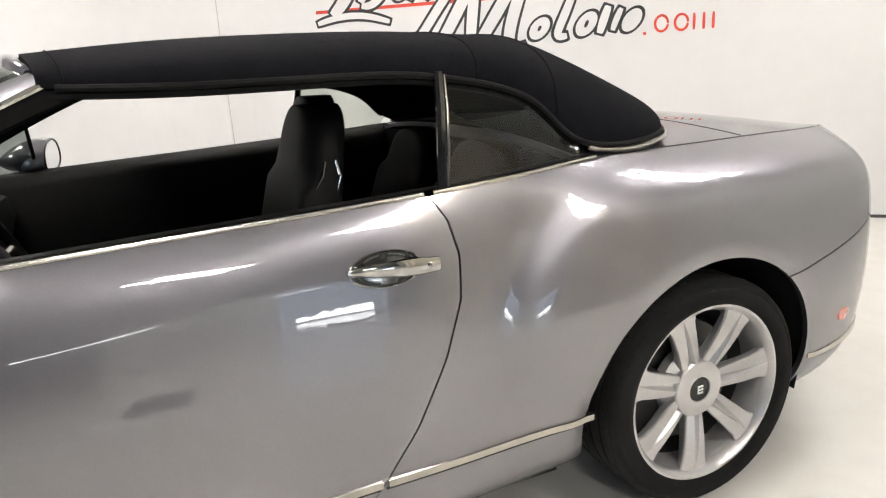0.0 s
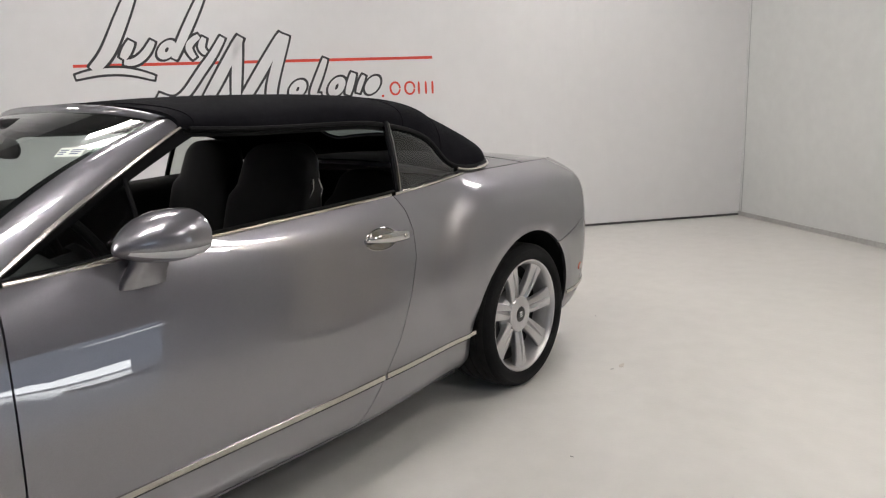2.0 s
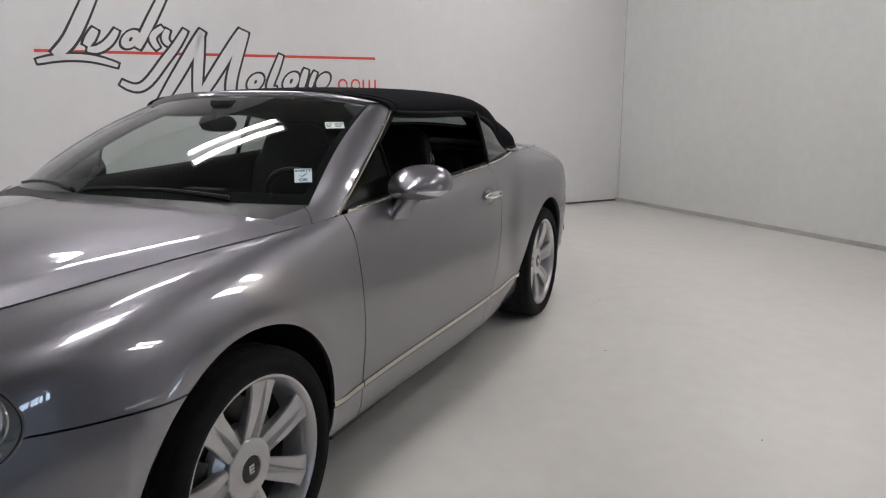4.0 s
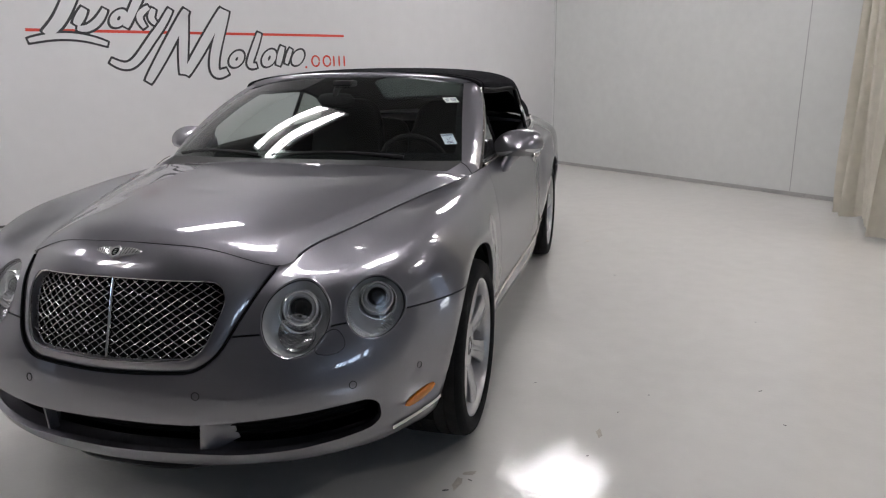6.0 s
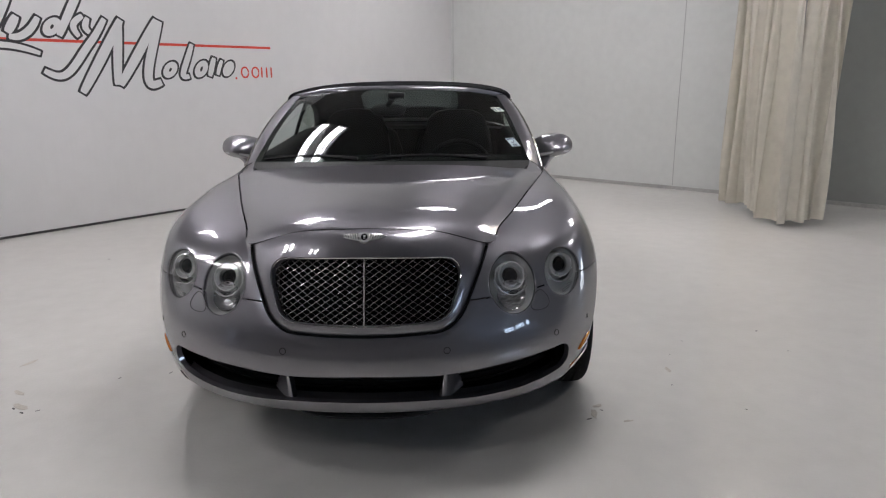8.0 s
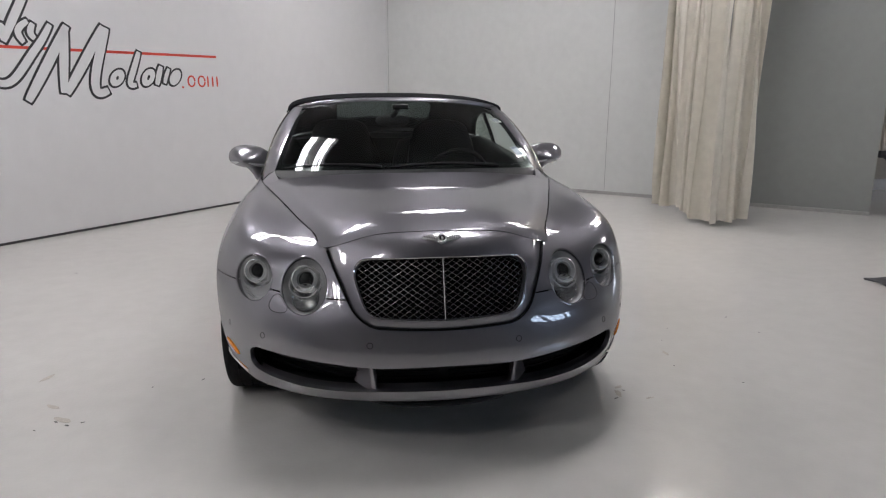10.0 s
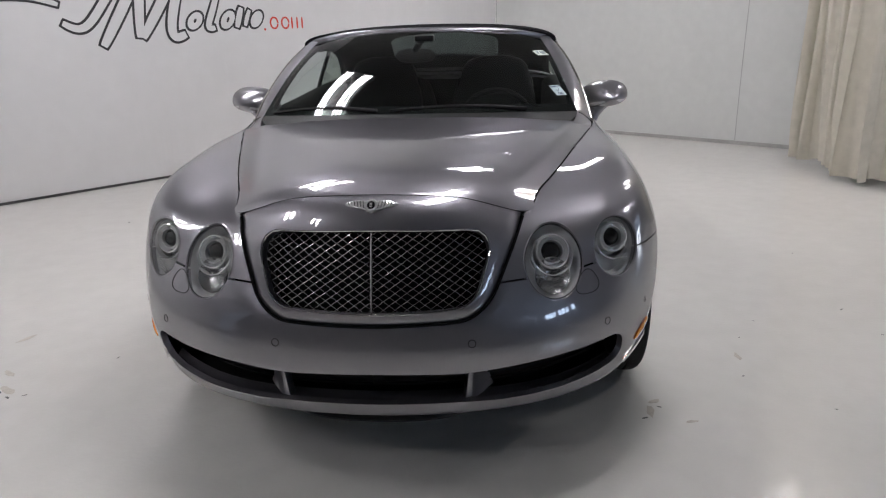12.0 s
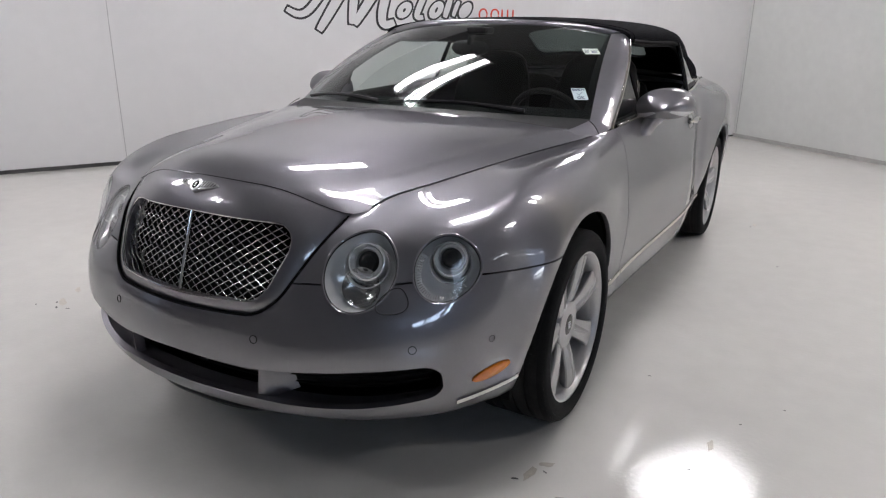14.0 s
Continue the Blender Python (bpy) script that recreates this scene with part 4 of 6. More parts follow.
for side in (1, -1):
    for n_, row in enumerate((0.322, 0.350, 0.378)):
        bm = bmesh.new()
        tube(bm, [on_nose(side * (0.02 + 0.72 * i / 30), row + 0.04 * max(0.72 * i / 30 - 0.4, 0), -0.088)[0] for i in range(31)], 0.003, 4, up=(0, 1, 0), flat=2)
        part("intake_slat", bm, plastic, front_bumper)
    # painted fin between the intakes
    pts = []
    for i in range(9):
        u_ = i / 8
        row = []
        for j_ in range(9):
            w_ = j_ / 8
            x = 0.268 + 0.018 * w_ + (0.074 + 0.03 * (1 - w_) ** 2) * u_
            z = 0.300 + (0.126 - 0.006 * u_) * w_
            row.append(on_nose(x, z, -0.020 - 0.010 * (1 - min(u_ * 5, 1)) ** 2 - 0.078 * u_ + 0.016 * (1 - w_) ** 2)[0])
        pts.append(row)
    fin = facing(grid_sheet(np.array(pts)), (0, -1, 0))
    fin = rim(fin, 0.03)
    sheet_part("intake_fin", fin if side > 0 else mirrored(fin), paint, front_bumper, "painted fin between the intakes")
# black trough behind the openings
bm = bmesh.new()
rows = []
for i in range(-37, 38):
    x = 0.0203 * i
    a_, b_ = on_nose(x, 0.292, -0.017)[0], on_nose(x, 0.462, -0.017)[0]
    rows.append([a_, a_ + Vector((0, 0.05, -0.004)), a_ + Vector((0, 0.16, 0.0)), Vector((x, a_.y + 0.16, 0.47)), b_])
loft(bm, rows, closed=False, caps=False)
part("intake_duct", bm, plastic, front_bumper, "black duct behind the intakes")
# painted ledge along the foot of the openings
ledge = []
for i in range(-34, 35):
    x = 0.0212 * i
    foot = float(np.interp(abs(x), [0, 0.26, 0.36, 0.45, 0.555, 0.66, 0.77], [0.316, 0.316, 0.311, 0.311, 0.316, 0.330, 0.352]))
    lip = np.array(on_nose(x, foot, -0.006)[0])
    ledge.append([lip + (0, 0.065 * u_, -0.003 - 0.012 * u_ + 0.02 * u_**2) for u_ in np.linspace(0, 1, 7)])
sheet_part("intake_ledge", rim(facing(grid_sheet(np.array(ledge)), (0, 0, 1)), 0.004), paint, front_bumper, "painted ledge at the foot of the intakes")
# splitter below the nose
bm = bmesh.new()
tube(bm, [on_nose(0.02 * k, 0.262, 0)[0] + Vector((0, 0.035 + 0.05 * (k / 14) ** 4, -0.028)) for k in range(-14, 15)], 0.016, 8, up=(0, 0, 1), flat=0.8)
part("splitter", bm, plastic, front_bumper, "black rubber lip")


def skin_ring(cx, cz, a, b, out, steps=40, tilt=0.12, side=1):
    pts = []
    for k in range(steps):
        q = 2 * math.pi * k / steps
        z = cz + b * math.sin(q)
        x = cx + a * math.cos(q) - tilt * (z - cz)
        p = on_nose(x, z, out)[0]
        pts.append(Vector((p.x * side, p.y, p.z)))
    return pts


def headlamp(k, side):
    """A round headlamp: bowl, projector with its rings, small reflector, bezel and lens."""
    (cx, cz), a, b = LAMPS[k]
    lamp = new("headlamp")
    lamp.parent = car
    tagged(lamp, "round projector headlamp behind clear glass")
    mid, n = on_nose(cx, cz)
    flip = Vector((side, 1, 1))
    n = (n + Vector((0, -0.55, 0))).normalized()
    cup = [skin_ring(cx, cz, a * 1.01, b * 1.01, -0.006, side=side)]
    for f, d in ((0.985, 0.014), (0.93, 0.036), (0.75, 0.060), (0.35, 0.074), (0.05, 0.076)):
        cup.append([Vector((side * (mid.x + (q.x * side - mid.x) * f - n.x * d), mid.y + (q.y - mid.y) * f - n.y * d, cz + (q.z - cz) * f - n.z * d)) for q in cup[0]])
    bm = bmesh.new()
    loft(bm, cup, caps=False)
    part("bowl", bm, reflector_metal, lamp, "polished reflector bowl")
    centre = mid + Vector((0.004, 0.016, 0.028 if k == 0 else 0.022)) - n * 0.034
    m = aimed(centre, n)
    m = Matrix.Diagonal((side, 1, 1, 1)) @ m
    r = 0.050 if k == 0 else 0.046
    # wide crescent shroud round the projector
    low_m = Matrix.Diagonal((side, 1, 1, 1)) @ aimed(centre + Vector((0, 0.0, -0.012)), n + Vector((0, 0, 0.12)))
    bm = bmesh.new()
    spun(bm, [(r * 1.16, -0.05), (r * 1.27, 0.004), (r * 1.3, 0.010), (r * 1.25, 0.014), (r * 1.19, 0.006), (r * 1.08, -0.03)], 44, low_m)
    part("shroud", bm, lamp_silver, lamp, "chrome crescent shroud")
    # Dark band put in for the shadow ring round the projector.
    bm = bmesh.new()
    spun(bm, [(r * 1.19, 0.004), (r * 1.13, -0.012), (r * 1.06, -0.024), (r * 1.0, -0.03)], 44, low_m)
    part("shroud_inside", bm, dark_chrome, lamp, "inner wall of the shroud, dark for its shadow ring")
    bm = bmesh.new()
    spun(bm, [(r * 1.05, -0.05), (r * 1.1, 0.0), (r * 1.06, 0.012), (r * 0.98, 0.014), (r * 0.94, 0.004), (r * 0.84, -0.004)], 40, m)
    part("projector_ring", bm, lamp_silver, lamp, "chrome ring")
    bm = bmesh.new()
    spun(bm, [(r * 0.86, -0.006), (r * 0.8, 0.003), (r * 0.78, 0.001), (r * 0.74, 0.006), (r * 0.7, 0.006), (r * 0.62, -0.006)], 40, m)
    part("inner_ring", bm, lamp_silver, lamp)
    bm = bmesh.new()
    spun(bm, [(r * 0.63, -0.012), (r * 0.57, -0.002), (r * 0.45, 0.006), (r * 0.25, 0.011), (0.0008, 0.0125)], 32, m)
    part("projector_lens", bm, gloss_black, lamp, "dark glass projector lens")
    if k == 0:
        low = Matrix.Diagonal((side, 1, 1, 1)) @ aimed(mid + Vector((0.0, -0.002, -0.043)) - n * 0.024, n)
        bm = bmesh.new()
        spun(bm, [(0.056, 0.010), (0.052, 0.006), (0.04, -0.004), (0.022, -0.011), (0.0006, -0.014)], 28, low)
        part("small_reflector", bm, ribbed_chrome, lamp, "dark ribbed reflector")
    else:
        # fluted strip along the lower rim
        bm = bmesh.new()
        for j in range(34):
            q = radians(150 + 170 * j / 33)
            pts = []
            for g in (0.90, 0.76):
                z = cz + b * g * math.sin(q)
                p = on_nose(cx + a * g * math.cos(q) - 0.12 * (z - cz), z, -0.018 - 0.1 * (0.9 - g))[0]
                pts.append((p.x * side, p.y, p.z))
            tube(bm, pts, 0.0017, 4)
        tagged(part("flute", bm, bright_chrome, lamp), kind="stuff")
    bm = bmesh.new()
    tube(bm, skin_ring(cx, cz, a * 1.0, b * 1.0, -0.002, 56, side=side), 0.0032, 8, closed=True, up=(0, 1, 0))
    part("bezel", bm, paint, lamp)
    bm = bmesh.new()
    tube(bm, skin_ring(cx, cz, a * 0.965, b * 0.965, -0.005, 56, side=side), 0.0022, 6, closed=True, up=(0, 1, 0))
    part("lens_seal", bm, plastic, lamp)
    lens = clip(body, lamp_field(body.v, k, -0.003))
    lens = Sheet(lens.v + lens.n * (0.006 * (1 - (lamp_field(lens.v, k)[:, None] / min(a, b) + 1) ** 2)), lens.n, lens.f)
    ob = sheet_part("lens", lens if side > 0 else mirrored(lens), lens_glass, lamp, "clear lens")
    ob.visible_shadow = False


for side in (1, -1):
    for k in (0, 1):
        headlamp(k, side)

# small marks on the bumper
hair = material("seam_dark", (0.02, 0.02, 0.02), 0.6)
for side in (1, -1):
    for x, z in ((0.287, 0.507), (0.697, 0.506)):
        bm = bmesh.new()
        p, n = on_nose(x, z, 0.0005)
        m = Matrix.Diagonal((side, 1, 1, 1)) @ aimed(p, n)
        spun(bm, [(0.0125, -0.002), (0.0125, 0.0006), (0.0098, 0.0006), (0.0098, -0.002)], 24, m)
        part("sensor_groove", bm, hair, front_bumper, "parking sensor outline")
    bm = bmesh.new()
    p, n = on_side(-0.555, 0.505, 0.0005, side)
    spun(bm, [(0.0105, -0.002), (0.0105, 0.0005), (0.0088, 0.0005), (0.0088, -0.002)], 24, aimed(p, n))
    part("sensor_groove", bm, hair, front_bumper, "parking sensor outline")
    bm = bmesh.new()
    pts = []
    for k in range(48):
        q = 2 * math.pi * k / 48
        z = 0.632 + 0.031 * math.sin(q)
        x = 0.632 + (0.034 - 0.013 * math.sin(q)) * math.copysign(abs(math.cos(q)) ** 0.8, math.cos(q))
        pp = on_nose(x, z, 0.0002)[0]
        pts.append((pp.x * side, pp.y, pp.z))
    tube(bm, pts, 0.0017, 5, closed=True, up=(0, 1, 0))
    part("washer_cover_seam", bm, hair, front_bumper, "headlamp washer cover outline")
    # amber marker
    p, n = on_side(-0.52, 0.397, -0.002, side)
    bm = bmesh.new()
    rows = []
    for f, h in ((1.0, 0.0), (0.97, 0.004), (0.8, 0.007), (0.05, 0.008)):
        row = []
        for k in range(28):
            q = 2 * math.pi * k / 28
            y = -0.54 + 0.058 * f * math.cos(q)
            z = 0.397 + 0.021 * f * math.sin(q) + 0.22 * 0.058 * f * math.cos(q)
            row.append(on_side(y, z, h, side)[0])
        rows.append(row)
    loft(bm, rows)
    part("side_marker", bm, amber_plastic, front_bumper, "amber side marker lamp")
    # rear reflector
    bm = bmesh.new()
    rows = []
    for f, h in ((1.0, 0.0), (0.9, 0.005), (0.05, 0.006)):
        rows.append([on_side(3.32 + 0.036 * f * math.cos(2 * math.pi * k / 24), 0.468 + 0.021 * f * math.sin(2 * math.pi * k / 24), h, side)[0] for k in range(24)])
    loft(bm, rows)
    part("rear_reflector", bm, red_plastic, car, "faded red side reflector")

# sill strips and belt trim


def side_strip(y0, y1, z0, z1, high, proud, mat, name, parent, side, steps=40):
    rows = []
    for k in range(steps + 1):
        y, z = y0 + (y1 - y0) * k / steps, z0 + (z1 - z0) * k / steps
        p, n = on_side(y, z, 0, side)
        up = Vector((0, 0, 1))
        rows.append([p + up * high - n * 0.004, p + up * high * 0.8 + n * proud, p - up * high * 0.8 + n * proud, p - up * high - n * 0.004])
    bm = bmesh.new()
    loft(bm, rows)
    part(name, bm, mat, parent, "champagne chrome strip" if mat is satin else "")


for side, door in zip((1, -1), doors):
    side_strip(0.405, 0.577, 0.366, 0.370, 0.0105, 0.007, satin, "sill_strip", car, side, 8)
    side_strip(0.585, 1.752, 0.370, 0.382, 0.0105, 0.007, satin, "sill_strip", door, side, 44)
    side_strip(1.766, 2.36, 0.382, 0.372, 0.0105, 0.007, satin, "sill_strip", car, side, 24)
    side_strip(-0.62, -0.43, 0.315, 0.345, 0.007, 0.005, chrome, "bumper_strip", front_bumper, side, 12)
    side_strip(3.17, 3.60, 0.36, 0.372, 0.010, 0.006, satin, "rear_bumper_strip", car, side, 16)
    # Thin black line below each strip, standing in for its underside shade.
    side_strip(0.405, 0.577, 0.352, 0.356, 0.0025, 0.003, plastic, "strip_shade", car, side, 8)
    side_strip(0.585, 1.746, 0.356, 0.368, 0.0025, 0.003, plastic, "strip_shade", door, side, 44)
    side_strip(1.76, 2.36, 0.368, 0.358, 0.0025, 0.003, plastic, "strip_shade", car, side, 24)
    line = upper_edge(np.linspace(run[12] - 0.0, run[16] - 0.06, 80))
    for a, b, owner in ((0.62, 1.94, door), (1.955, 2.5, car)):
        bm = bmesh.new()
        pts = [(side * (p[0] - 0.002), p[1], p[2] + 0.006) for p in line if a < p[1] < b]
        tube(bm, pts, 0.0065, 8, up=(0, 0, 1))
        part("belt_trim", bm, satin, owner, "champagne chrome belt strip")
    bm = bmesh.new()
    pts = [(side * (p[0] + 0.012), p[1] + 0.004, p[2] - 0.012) for p in hem[84:119]]
    tube(bm, pts, 0.007, 8)
    part("tonneau_trim", bm, satin, car, "champagne chrome strip")
    # black ledge and inner door panel
    rows = []
    for p in line[::3]:
        rows.append([Vector((side * (p[0] - 0.012), p[1], p[2] + 0.012)), Vector((side * (p[0] - 0.03), p[1], p[2] + 0.016)), Vector((side * (p[0] - 0.075), p[1], p[2] + 0.0)), Vector((side * (p[0] - 0.10), p[1], p[2] - 0.04)), Vector((side * (p[0] - 0.11), p[1], 0.62)), Vector((side * (p[0] - 0.06), p[1], 0.55)), Vector((side * (p[0] - 0.06), p[1], 0.3))])
    bm = bmesh.new()
    loft(bm, rows, closed=False, caps=False)
    part("inner_panel", bm, leather, door, "black leather door lining")

# door handles
for side, door in zip((1, -1), doors):
    bm = bmesh.new()
    rows = []
    for k in range(17):
        f = k / 16
        y = 1.722 + 0.205 * f
        z = 0.884 - 0.012 * f
        w = 0.005 + 0.0155 * math.sin(math.pi * min(f * 0.62 + 0.02, 1.0)) ** 0.8 if f < 0.82 else 0.0185 - 0.03 * max(f - 0.93, 0)
        lift = 0.010 + 0.020 * math.sin(math.pi * min(f, 0.8)) ** 0.6
        p, n = on_side(y, z, lift, side)
        rows.append([p + Vector((0, 0, w * math.sin(q))) + n * 0.009 * math.cos(q) for q in [2 * math.pi * j / 12 for j in range(12)]])
    loft(bm, rows)
    part("door_handle", bm, handle_chrome, door, "chrome pull handle")
    bm = bmesh.new()
    rows = []
    for f, d in ((1.0, 0.0012), (0.95, 0.0025), (0.88, 0.0005), (0.6, 0.002), (0.05, 0.003)):
        rows.append([on_side(1.812 + 0.086 * f * math.cos(q), 0.879 + 0.040 * f * math.sin(q), d, side)[0] for q in [2 * math.pi * j / 32 for j in range(32)]])
    loft(bm, rows)
    part("handle_cup", bm, cup_chrome, door, "dark chrome cup behind the handle")
    bm = bmesh.new()
    p, n = on_side(1.905, 0.873, 0.026, side)
    spun(bm, [(0.0075, 0), (0.0075, 0.0115), (0.006, 0.0125), (0.0004, 0.0125)], 20, aimed(p, n))
    part("lock_cylinder", bm, satin, door)

# side glass: fixed front light, post, quarter pane
for side, door in zip((1, -1), doors):
    q_top = np.array([p for p in hem if 2.035 < p[1] and p[2] > 1.085 and p[1] < 2.42])
    u = np.linspace(0, 1, len(q_top))[:, None]
    q_low = np.array((0.826, 2.0, 1.018)) * (1 - u) + np.array((0.785, 2.395, 1.052)) * u
    w = np.linspace(0, 1, 10)[None, :, None]
    pts = q_low[:, None] * (1 - w) + (q_top - (0.006, 0, 0.004))[:, None] * w + 0.012 * np.sin(np.pi * w) * np.array((1, 0, 0))
    qs = facing(grid_sheet(pts), (1, 0, 0.3))
    ob = sheet_part("quarter_window", qs if side > 0 else mirrored(qs), quarter_glass, car, "tinted rear quarter pane")
    ob.visible_shadow = False
    bm = bmesh.new()
    tube(bm, [(side * x, y, z) for x, y, z in ((0.828, 1.988, 1.018), (0.80, 2.005, 1.11), (0.768, 2.022, 1.20), (0.737, 2.032, 1.283))], 0.013, 8)
    part("window_post", bm, gloss_black, car)
    bm = bmesh.new()
    tube(bm, [(side * x, y, z) for x, y, z in ((0.832, 1.998, 1.018), (0.806, 2.017, 1.11), (0.774, 2.034, 1.20), (0.743, 2.044, 1.278))], 0.0045, 8)
    part("post_trim", bm, dark_chrome, car)
    a_, b_, c_ = Vector((0.806, 0.635, 0.972)), Vector((0.828, 0.985, 0.988)), Vector((0.757, 0.985, 1.175))
    bm = bmesh.new()
    bm.faces.new([bm.verts.new((side * p.x, p.y, p.z)) for p in ((a_, b_, c_) if side > 0 else (c_, b_, a_))])
    ob = part("front_quarter_light", bm, screen_dark, door)
    ob.visible_shadow = False
    bm = bmesh.new()
    tube(bm, [(side * p.x, p.y, p.z) for p in (b_, c_ + Vector((0.0, 0.0, 0.004)))], 0.007, 8)
    part("light_post", bm, lining, door)
    bm = bmesh.new()
    tube(bm, [(side * (p[0] + 0.003), p[1] + 0.006, p[2] - 0.004) for p in outer_side], 0.0075, 8)
    part("pillar_trim", bm, satin, car, "champagne chrome trim along the pillar")
    bm = bmesh.new()
    rows = []
    for k, p in enumerate(outer_side):
        w_ = 0.03 + 0.045 * k / len(outer_side)
        rows.append([Vector((side * (p[0] + a), p[1] + b, p[2] + c_)) for a, b, c_ in ((-0.002, 0.008, -0.006), (-0.010, w_, -0.004 - 0.25 * w_), (-0.05, w_, -0.01 - 0.25 * w_), (-0.07, 0.01, -0.02))])
    loft(bm, rows)
    part("pillar_seal", bm, lining, car)
    bm = bmesh.new()
    tube(bm, [(side * (p[0] - 0.02), p[1], p[2] - 0.012) for p in hem[1:80:2]], 0.016, 8, flat=0.7)
    part("roof_rail_seal", bm, rubber, car)

# door mirrors
for side in (1, -1):
    m = new("door_mirror")
    m.parent = car
    tagged(m, "silver door mirror with a clear indicator strip")
    c = Vector((0.93, 0.962, 1.022))
    turn = Matrix.Rotation(radians(9), 3, "Z")

    def shell_ring(f, grow=1.0, zlo=-2.0, zhi=2.0):
        """One ring of the housing, f from the front pole (0) to the open back (1)."""
        r = (math.sin(min(f, 0.8) / 0.8 * math.pi / 2)) ** 0.75 * (1 - 0.05 * max(f - 0.8, 0) / 0.2)
        y = -0.125 + 0.2 * f
        out = []
        for k in range(36):
            q = 2 * math.pi * k / 36
            x = 0.127 * r * math.copysign(abs(math.cos(q)) ** 0.85, math.cos(q))
            z = (0.084 if math.sin(q) > 0 else 0.055) * r * math.copysign(abs(math.sin(q)) ** 0.9, math.sin(q))
            z += 0.010 * x / 0.112
            p = turn @ Vector((x * grow, y, z * grow))
            out.append(Vector((side * (c.x + p.x), c.y + p.y, c.z + p.z)))
        return out

    bm = bmesh.new()
    loft(bm, [shell_ring(f) for f in (0.004, 0.03, 0.08, 0.16, 0.27, 0.4, 0.55, 0.7, 0.85, 0.96, 1.0)])
    part("housing", bm, paint, m)
    bm = bmesh.new()
    band_rows = []
    for f, base in [(f, 212) for f in np.linspace(0.9, 0.10, 12)] + [(f, 328) for f in np.linspace(0.10, 0.97, 14)]:
        ring_ = shell_ring(f, 1.012)
        pick = lambda deg: ring_[int(deg // 10) % 36].lerp(ring_[(int(deg // 10) + 1) % 36], (deg % 10) / 10)
        band_rows.append([pick(base + d * (1 if base > 270 else -1)) for d in (-14, -5, 5, 14)])
    loft(bm, band_rows, closed=False, caps=False)
    part("indicator", bm, clear_plastic, m, "clear indicator strip")
    bm = bmesh.new()
    back = shell_ring(1.0, 0.88)
    mid_ = sum(back, Vector()) / 36
    loft(bm, [[q + Vector((0, 0.002, 0)) for q in back], [mid_ + (q - mid_) * 0.02 + Vector((0, 0.003, 0)) for q in back]], caps=False)
    part("mirror_glass", bm, mirror_glass, m)
    bm = bmesh.new()
    tube(bm, [q + Vector((0, 0.002, 0)) for q in shell_ring(1.0, 0.93)], 0.0035, 8, closed=True, up=(0, 1, 0))
    part("mirror_rim", bm, plastic, m)
    bm = bmesh.new()
    rows = []
    for z, cx, cy, a, b in ((0.905, 0.858, 0.945, 0.032, 0.066), (0.93, 0.866, 0.948, 0.036, 0.062), (0.96, 0.885, 0.955, 0.042, 0.055), (0.995, 0.915, 0.96, 0.055, 0.058)):
        rows.append([Vector((side * (cx + a * math.cos(q)), cy + b * math.sin(q), z)) for q in [2 * math.pi * k / 20 for k in range(20)]])
    loft(bm, rows)
    part("foot", bm, paint, m)

# badge on the nose: plain winged shape
badge = new("hood_badge")
badge.parent = car
tagged(badge, "chrome winged badge with a dark round centre")
p0, n0 = on_nose(0, 0.884, 0.004)
m0 = aimed(p0, n0) @ Matrix.Diagonal((1.1, 1.3, 1.2, 1))
for s_ in (1, -1):
    bm = bmesh.new()
    rows = []
    for k in range(9):
        f = k / 8
        x = s_ * (0.012 + 0.058 * f)
        top, low = 0.012 + 0.006 * math.sin(math.pi * f * 0.8) - 0.004 * f, -0.012 + 0.017 * f
        y0 = -0.010 * f * f
        rows.append([m0 @ Vector((x, low, y0)), m0 @ Vector((x, low, 0.004 + y0)), m0 @ Vector((x, (top + low) / 2, 0.007 + y0)), m0 @ Vector((x, top, 0.004 + y0)), m0 @ Vector((x, top, y0))])
    loft(bm, rows)
    part("wing", bm, badge_silver, badge)
    bm = bmesh.new()
    for k in range(6):
        x = s_ * (0.018 + 0.008 * k)
        tube(bm, [m0 @ Vector((x, -0.008 + 0.002 * k, 0.0065 - 0.010 * ((0.008 * k) / 0.058) ** 2)), m0 @ Vector((x + s_ * 0.004, 0.012, 0.0058 - 0.010 * ((0.008 * k) / 0.058) ** 2))], 0.0009, 4)
    tagged(part("feather_line", bm, gloss_black, badge), kind="stuff")
bm = bmesh.new()
spun(bm, [(0.0172, -0.003), (0.0172, 0.0055), (0.0155, 0.0072), (0.0115, 0.0072), (0.0105, 0.0062)], 28, m0)
part("badge_ring", bm, badge_silver, badge)
bm = bmesh.new()
spun(bm, [(0.0108, 0.0061), (0.0002, 0.0063)], 28, m0)
part("badge_centre", bm, gloss_black, badge)
bm = bmesh.new()
for z in (-0.006, 0.0, 0.006):
    box(bm, (-0.0035, z * 0.75 - 0.0011, 0.006), (0.0035, z * 0.75 + 0.0011, 0.0068), m=m0)
part("badge_mark", bm, badge_silver, badge)

# ---- wheels ----


